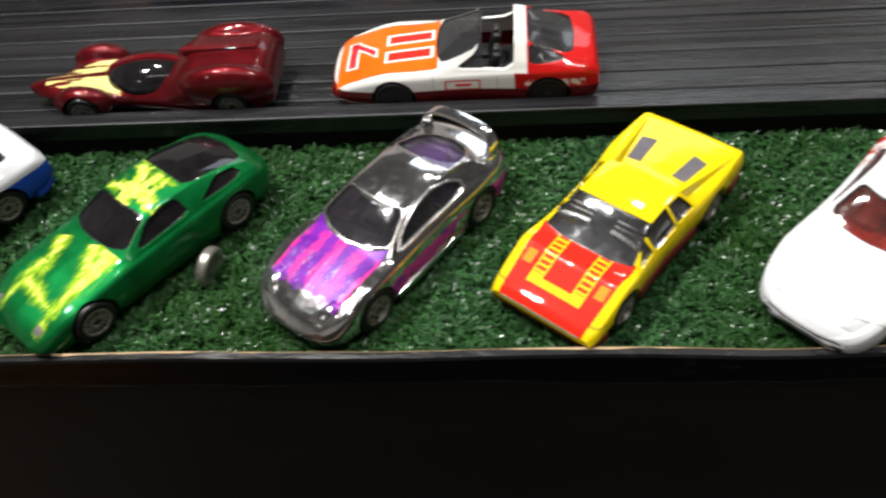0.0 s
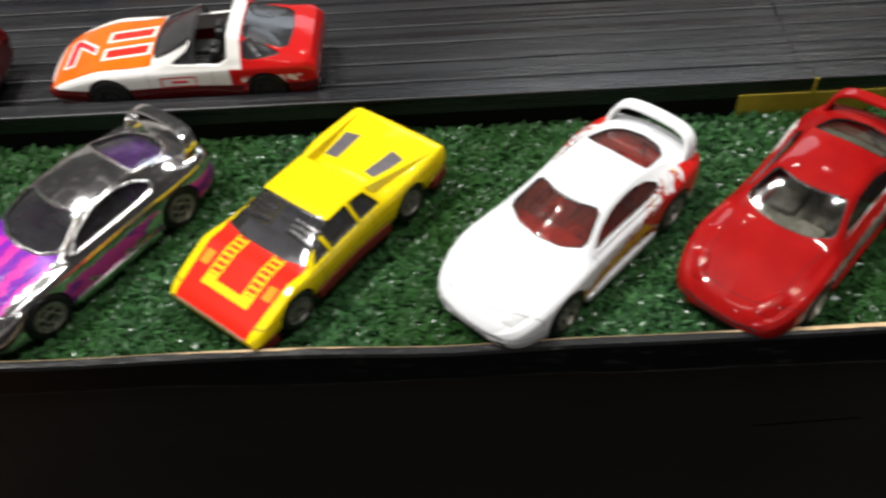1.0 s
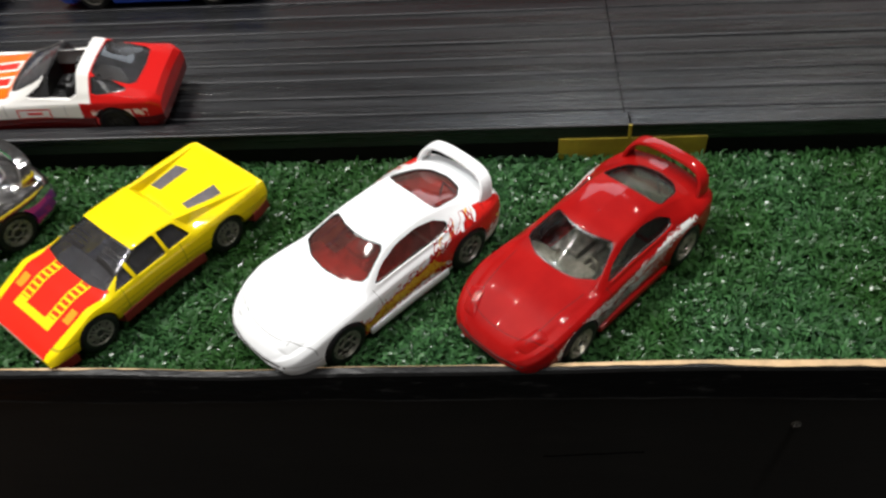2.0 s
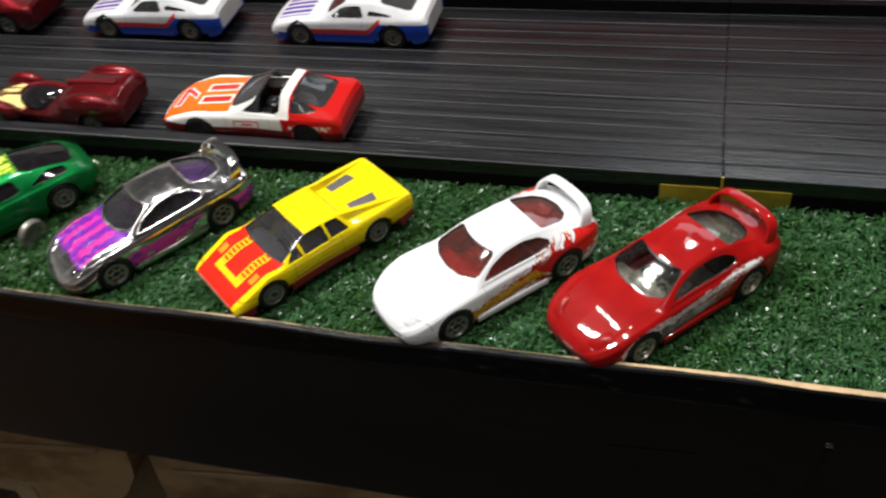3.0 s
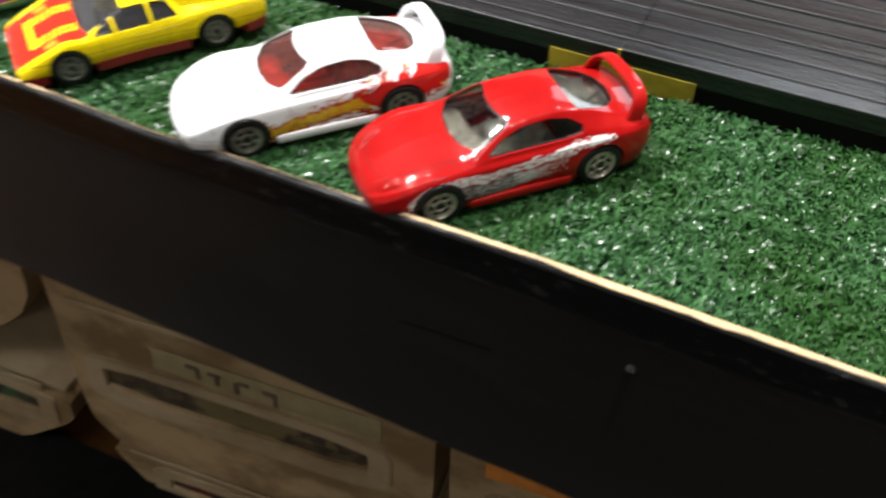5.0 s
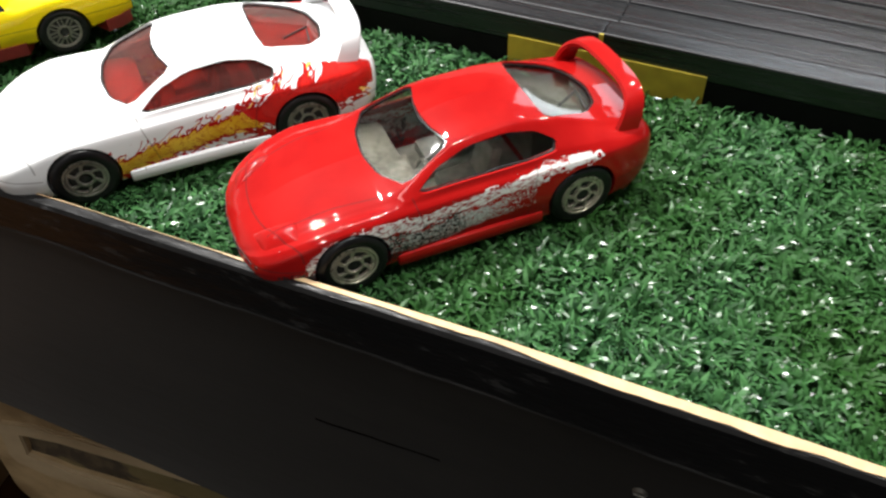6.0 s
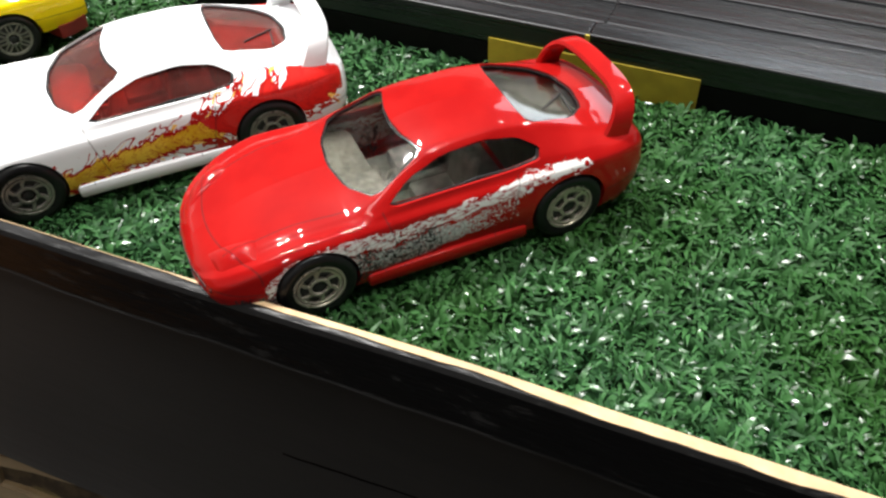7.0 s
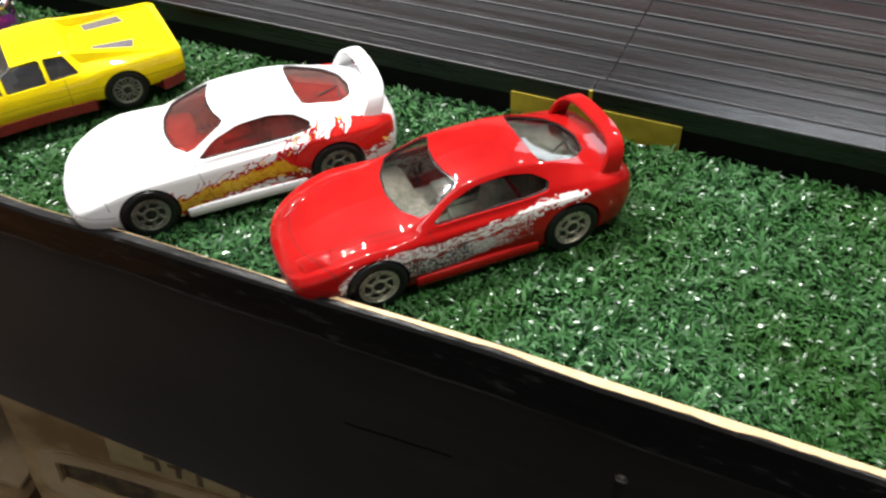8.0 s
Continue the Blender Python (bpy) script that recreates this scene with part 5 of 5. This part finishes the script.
toy_car("fastback", FASTBACK, "white and blue toy fastback with a red stripe", stand(-158.5, 157, 0.0, 232), P_WHITE_BLUE, GLASS_SMOKE, IN_BLACK, RIM_GREY, BLUE_BASE, ROW)

# cars on the track
car, body = toy_car("targa", TARGA, "orange, white and red open toy sports car", stand(-4.7, 216.5, DECK_Z, 180), P_ORANGE, GLASS_SMOKE, IN_BLACK, HUB_DARK, MAROON_BASE, LANE)
SEVEN_RED, SEVEN_WHITE = worn("mark_red", (0.62, 0.02, 0.03), 0.3, 0.5), worn("mark_white", (0.84, 0.80, 0.76), 0.3, 0.5)
patch(car, body, "number_bar", SEVEN_WHITE, [(37.0, -6.5), (37.0, 6.5), (33.4, 6.5), (33.4, -6.5)], "white outline of the racing number 7")
patch(car, body, "number_bar", SEVEN_RED, [(36.4, -5.9), (36.4, 5.9), (34.0, 5.9), (34.0, -5.9)], "red bar of the racing number 7", lift=0.12)
patch(car, body, "number_bar", SEVEN_WHITE, [(34.4, -6.5), (34.4, -2.4), (27.6, 3.4), (27.6, -0.7)], "white outline of the racing number 7")
patch(car, body, "number_bar", SEVEN_RED, [(34.4, -5.6), (34.4, -3.2), (28.2, 2.4), (28.2, 0.0)], "red stroke of the racing number 7", lift=0.12)
patch(car, body, "number_bar", SEVEN_RED, [(4.0, 15, 10.4), (-0.5, 15, 10.4), (-0.5, 15, 9.6), (4.0, 15, 9.6)], "small red door number", (0, -1, 0))
racer, body = toy_car("racer", RACER, "maroon toy show racer with yellow flash", stand(-99.5, 215.2, DECK_Z, 181), P_MAROON, GLASS_DARK, IN_BLACK, RIM_GREY, BASE_BLACK, LANE)
bm = bmesh.new()
ball(bm, (3.0, 0, 8.2), (15.0, 9.6, 6.9), 36, 20)
part("canopy", bm, GLASS_DARK, racer, "dark bubble canopy")
bm = bmesh.new()
rows = []
for i in range(15):
    a = math.radians(14 + 152 * i / 14)
    x, z = 3.0 + 15.3 * math.cos(a), 8.2 + 7.1 * math.sin(a)
    rows.append([bm.verts.new((x + dx * math.cos(a) * 0.5, y, z + dx * math.sin(a) * 0.5)) for y, dx in ((-1.5, -0.9), (-1.0, 0.8), (1.0, 0.8), (1.5, -0.9))])
for p, q in zip(rows, rows[1:]):
    for k in range(4):
        bm.faces.new((p[k], p[(k + 1) % 4], q[(k + 1) % 4], q[k]))
bm.faces.new(rows[0]), bm.faces.new(rows[-1])
part("canopy_spine", bm, PLAIN_MAROON, racer, "maroon bar over the canopy")
bm = bmesh.new()
box(bm, -31, -8, -1.1, 1.1, 14.5, 17.7, 0.7)
part("deck_rib", bm, PLAIN_MAROON, racer)
toy_car("fastback", FASTBACK, "black and blue toy car on the track", stand(-209.0, 218.0, DECK_Z, 180), P_BLACK, GLASS_DARK, IN_BLACK, HUB_DARK, BASE_BLACK, LANE)
toy_car("fastback", FASTBACK, "white and blue toy fastback in the far lane", stand(9.0, 289.0, DECK_Z, 180), P_WHITE_BLUE, GLASS_SMOKE, IN_BLACK, RIM_GREY, BLUE_BASE, LANE)
toy_car("fastback", FASTBACK, "white and blue toy fastback farther along the lane", stand(-90.0, 289.5, DECK_Z, 180), P_WHITE_BLUE, GLASS_SMOKE, IN_BLACK, RIM_GREY, BLUE_BASE, LANE)
toy_car("fastback", FASTBACK, "dark red toy car in the far lane", stand(-190.0, 289.5, DECK_Z, 180), P_MAROON, GLASS_DARK, IN_BLACK, RIM_CHROME, BASE_BLACK, LANE)

# a loose wheel in the turf
loose = thing("loose_wheel", "small loose chrome wheel standing in the turf", "wheel", place(-73.0, 146.0, 1.2, 76, 8) @ Matrix.Diagonal((1.45, 1.45, 1.45, 1)))
bm = bmesh.new()
lathe(bm, [(3.6, -1.0), (3.9, -0.6), (3.9, 0.6), (3.6, 1.0), (2.6, 0.9), (2.4, 0.1), (0.001, 0.0), (0.001, -0.4), (2.4, -0.5), (2.6, -0.9), (3.6, -1.0)], 28)
part("rim", bm, RIM_GREY, loose)

# ---- below the board: storage boxes, bin, floor; and an added, unseen room ----
FLOOR_Z = -388


def cloudy(name, lo, hi):
    s = Shader(name, 0.38, Transmission_Weight=0.2, IOR=1.4)
    n = s.noise(0.020, 4, (0.8, 1, 1.5)) * 0.7 + s.noise(0.08, 4, (0.8, 1, 1.3)) * 0.3
    s.colour(s.mix(n.ramp(0.38, 0.60), lo, hi))
    s.bump(s.noise(0.06, 3), 0.8, 0.5)
    return s.mat


BOX = cloudy("cloudy_plastic", (0.30, 0.195, 0.095), (0.56, 0.40, 0.215))
BOX_RIM = cloudy("cloudy_plastic_rim", (0.43, 0.31, 0.18), (0.57, 0.44, 0.27))


def stuffing(name, a, b, c):
    s = Shader(name, 0.6)
    k = s.noise(0.035, 3, (0.8, 1, 1.6))
    s.colour(s.mix(k.ramp(0.52, 0.56), s.mix(s.noise(0.08, 3).ramp(0.45, 0.55), a, b), c))
    s.bump(s.noise(0.05, 4), 3.0, 0.8)
    return s.mat


FILL_RED = stuffing("filling_dark_red", (0.02, 0.016, 0.013), (0.05, 0.04, 0.03), (0.12, 0.014, 0.010))
FILL_GREEN = stuffing("filling_green", (0.025, 0.02, 0.015), (0.05, 0.05, 0.03), (0.035, 0.09, 0.04))
FILL_TAN = stuffing("filling_tan", (0.05, 0.036, 0.022), (0.10, 0.072, 0.04), (0.18, 0.14, 0.06))
LABEL = worn("paper_label", (0.36, 0.29, 0.15), 0.8, 0.1, 0.2)
INK = worn("label_ink", (0.13, 0.095, 0.055), 0.6, 0.5)


BOX_Y, SLANT, BOX_TURN = 185.0, 0.133, 6.0   # the stacks' front: its place, how far it leans back, its turn


def slanted(bm):
    """Leans a box's front back towards its top, as these drawers are shaped."""
    for v in bm.verts:
        v.co.y += SLANT * (v.co.z + 280)
    return bm


def storage_box(x0, x1, z0, z1, slot, fill, chamfer, what, deep=230, back=0):
    """A cloudy drawer: rounded shell, raised rim, and a long opening with its filling behind."""
    y = BOX_Y
    at = place(0, BOX_Y + back, 0, BOX_TURN) @ place(0, -BOX_Y, 0)
    ob = thing("storage_box", what, "storage box", at, group="storage boxes")
    sx0, sx1, sz0, sz1 = slot
    outer = rounded([(x0, z1), (x1, z1), (x1, z0 + chamfer * 0.75), (x1 - chamfer, z0), (x0 + 26, z0), (x0 + 4, z0 + 24)], 2)
    hole = rounded([(sx0, sz1), (sx1, sz1), (sx1, sz0), (sx0, sz0)], 1)
    shell = carve(prism(outer, "y", y, y + deep), [prism(hole, "y", y - 5, y + 26)])
    part("shell", slanted(shell), BOX, ob)
    rim_out = rounded([(sx0 - 14, sz1 + 9), (sx1 + 14, sz1 + 9), (sx1 + 14, sz0 - 13), (sx0 - 14, sz0 - 13)], 2)
    rim = carve(prism(rim_out, "y", y - 1.8, y - 0.02), [prism(hole, "y", y - 9, y + 9)])
    bmesh.ops.bevel(rim, geom=[e for e in rim.edges if all(abs(v.co.y - (y - 1.8)) < 0.01 for v in e.verts)], offset=0.8, segments=2, affect="EDGES")
    part("rim", slanted(rim), BOX_RIM, ob, "smooth raised rim round the opening")
    for h in (0.30, 0.62):
        zz = sz1 + 14 + (z1 - sz1 - 14) * h
        bm = bmesh.new()
        box(bm, x0 + 14, x1 - 18, y - 1.6, y - 0.03, zz - 2.2, zz + 2.2, 0.7)
        part("moulded_ridge", slanted(bm), BOX_RIM, ob)
    bm = bmesh.new()
    bmesh.ops.create_grid(bm, x_segments=40, y_segments=10, size=0.5, matrix=Matrix.Translation(((sx0 + sx1) / 2, y + 1.8, (sz0 + sz1) / 2)) @ Matrix.Diagonal((sx1 - sx0 + 8, 1, sz1 - sz0 + 10, 1)) @ pose(0, 0, 0, 90, 0, 0))
    for v in bm.verts:
        v.co.y += 1.6 * noise.noise((v.co.x * 0.05, v.co.z * 0.09, x0 * 0.1))
    part("filling", slanted(bm), fill, ob, "dim things inside the box")
    bm = bmesh.new()
    box(bm, x0 + 3, x1 - 3, y + 3, y + deep, z1 - 0.05, z1 + 4, 1.5)
    part("lid", slanted(bm), BOX_RIM, ob, "cloudy plastic lid")
    return ob


storage_box(-385, -140, -316, -150, (-352, -228, -272, -252), FILL_RED, 95, "cloudy plastic box with dark red things inside")
storage_box(-388, -138, -387.8, -320.5, (-360, -164, -344, -327), FILL_GREEN, 60, "cloudy plastic box with green things inside")
labelled = storage_box(-128, 108, -350, -150, (-100, 70, -294, -273), FILL_TAN, 30, "cloudy plastic box with a marked label strip")
storage_box(-112, 104, -387.8, -354.5, (-70, 80, -378, -366), FILL_RED, 20, "cloudy plastic box at the bottom of the stack")
end_box = storage_box(114, 345, -350, -150, (150, 310, -300, -279), FILL_TAN, 30, "cloudy plastic box with an orange label corner")
storage_box(-645, -391, -387.8, -150, (-610, -440, -272, -252), FILL_TAN, 60, "cloudy plastic box beside the bin", back=45)
bm = bmesh.new()
box(bm, -62, 78, 184.2, 184.9, -261, -244, 0.2)
strip = part("label_strip", slanted(bm), LABEL, labelled, "yellowed label strip with dark marks")
rng = random.Random(3)
for x, w, h in ((-40, 8, 3), (-34, 3, 8), (-26, 8, 2.5), (-22, 3, 8), (-10, 3, 9), (-7, 7, 2.5), (8, 9, 3.5), (14, 3, 8)):
    bm = bmesh.new()
    z = -247 - rng.uniform(0, 3) - (x + 50) * 0.05
    box(bm, x, x + w, 183.7, 184.1, z - h, z, 0.1)
    part("mark", slanted(bm), INK, strip)
bm = bmesh.new()
box(bm, 136, 190, 184.2, 184.9, -262, -232, 0.2)
part("orange_label", slanted(bm), worn("label_orange", (0.60, 0.22, 0.04), 0.7, 0.1), end_box, "orange paper label")

waste = thing("waste_bin", "small round black plastic bin on the floor", "bin", place(-418, 113, FLOOR_Z))
bm = bmesh.new()
lathe(bm, [(0.001, 1), (36, 1), (38, 5), (43, 78), (41.6, 78), (37, 7), (0.001, 6)], 48, pose(0, 0, 0, 90, 0, 0))
BIN = worn("bin_black", (0.003, 0.0033, 0.0033), 0.8, 0.05, 0.4, Specular_IOR_Level=0.1)
part("bucket", bm, BIN, waste)
bm = bmesh.new()
lathe(bm, [(41.4, 78.05), (43.2, 78.05), (44.4, 79), (44.4, 81), (43, 82), (41.6, 81.2), (41.4, 78.05)], 48, pose(0, 0, 0, 90, 0, 0))
part("rim", bm, BIN, waste, "rolled rim of the bin")


FLOOR = Shader("floor_orange_boards", 0.75, Specular_IOR_Level=0.15)
FLOOR.colour(FLOOR.mix(FLOOR.noise(0.012, 5, (0.3, 1.5, 1)).ramp(0.3, 0.7), (0.040, 0.015, 0.003), (0.115, 0.044, 0.007)))
FLOOR = FLOOR.mat
bm = bmesh.new()
box(bm, -2500, 2500, -2500, 2500, FLOOR_Z - 30, FLOOR_Z)
tagged(part("floor", bm, FLOOR), "orange brown wooden floor", "floor", kind="structure")
# mat stretched well out of view, to cut the orange floor's bounce and reflection
bm = bmesh.new()
box(bm, 0, 1900, -1500, 0, 0.0, 6, 2, Matrix.Translation((-291, 158, FLOOR_Z + 0.5)) @ pose(0, 0, 0, 0, 0, 3))
tagged(part("floor_mat", bm, worn("mat_black", (0.006, 0.006, 0.006), 0.9, 0.1, Specular_IOR_Level=0.15)), "black mat on the wooden floor, extended out of view to darken reflections", "mat")
bm = bmesh.new()
bmesh.ops.create_icosphere(bm, subdivisions=5, radius=1)
for v in bm.verts:
    d = 1 + 0.30 * noise.noise(v.co * 2.2) + 0.12 * abs(noise.noise(v.co * 4.5)) + 0.03 * abs(noise.noise(v.co * 9))
    v.co = Vector((v.co.x * 54 * d, v.co.y * 36 * d, max(0, v.co.z * 26 * d + 18)))
BAG = Shader("bag_film", 0.5, Transmission_Weight=0.2, IOR=1.3)
BAG.colour(BAG.mix(BAG.noise(0.02, 4).ramp(0.35, 0.65), (0.03, 0.028, 0.024), (0.065, 0.061, 0.053)))
tagged(part("plastic_bag", bm, BAG.mat, None, "", place(-345, 40, FLOOR_Z, 20)), "crumpled cloudy white plastic bag on the floor", "plastic bag")

# unseen shell: pale walls south and west, dark elsewhere, to shape the reflections
WALL = worn("wall_paint_grey", (0.12, 0.117, 0.113), 0.7, 0.01, 0.1)
WALL_REFLECTOR = worn("wall_reflector_pale", (0.62, 0.61, 0.58), 0.7, 0.01, 0.1)
for name, a in (("wall_north", (-2500, 2500, 2480, 2560)), ("wall_south", (-2500, 2500, -2560, -2480)), ("wall_east", (2480, 2560, -2480, 2480)), ("wall_west", (-2560, -2480, -2480, 2480))):
    bm = bmesh.new()
    box(bm, *a, FLOOR_Z, 1600)
    pale = name in ("wall_south", "wall_west")
    tagged(part(name, bm, WALL_REFLECTOR if pale else WALL), "unseen pale wall added to reflect light onto the cars" if pale else "unseen dark grey wall added to close the room", "wall", kind="structure")
bm = bmesh.new()
box(bm, -2560, 2560, -2560, 2560, 1601, 1660)
tagged(part("ceiling", bm, worn("ceiling_paint", (0.07, 0.07, 0.07), 0.8, 0.01, 0.1)), "unseen dark ceiling added to keep reflections dark", "ceiling", kind="structure")
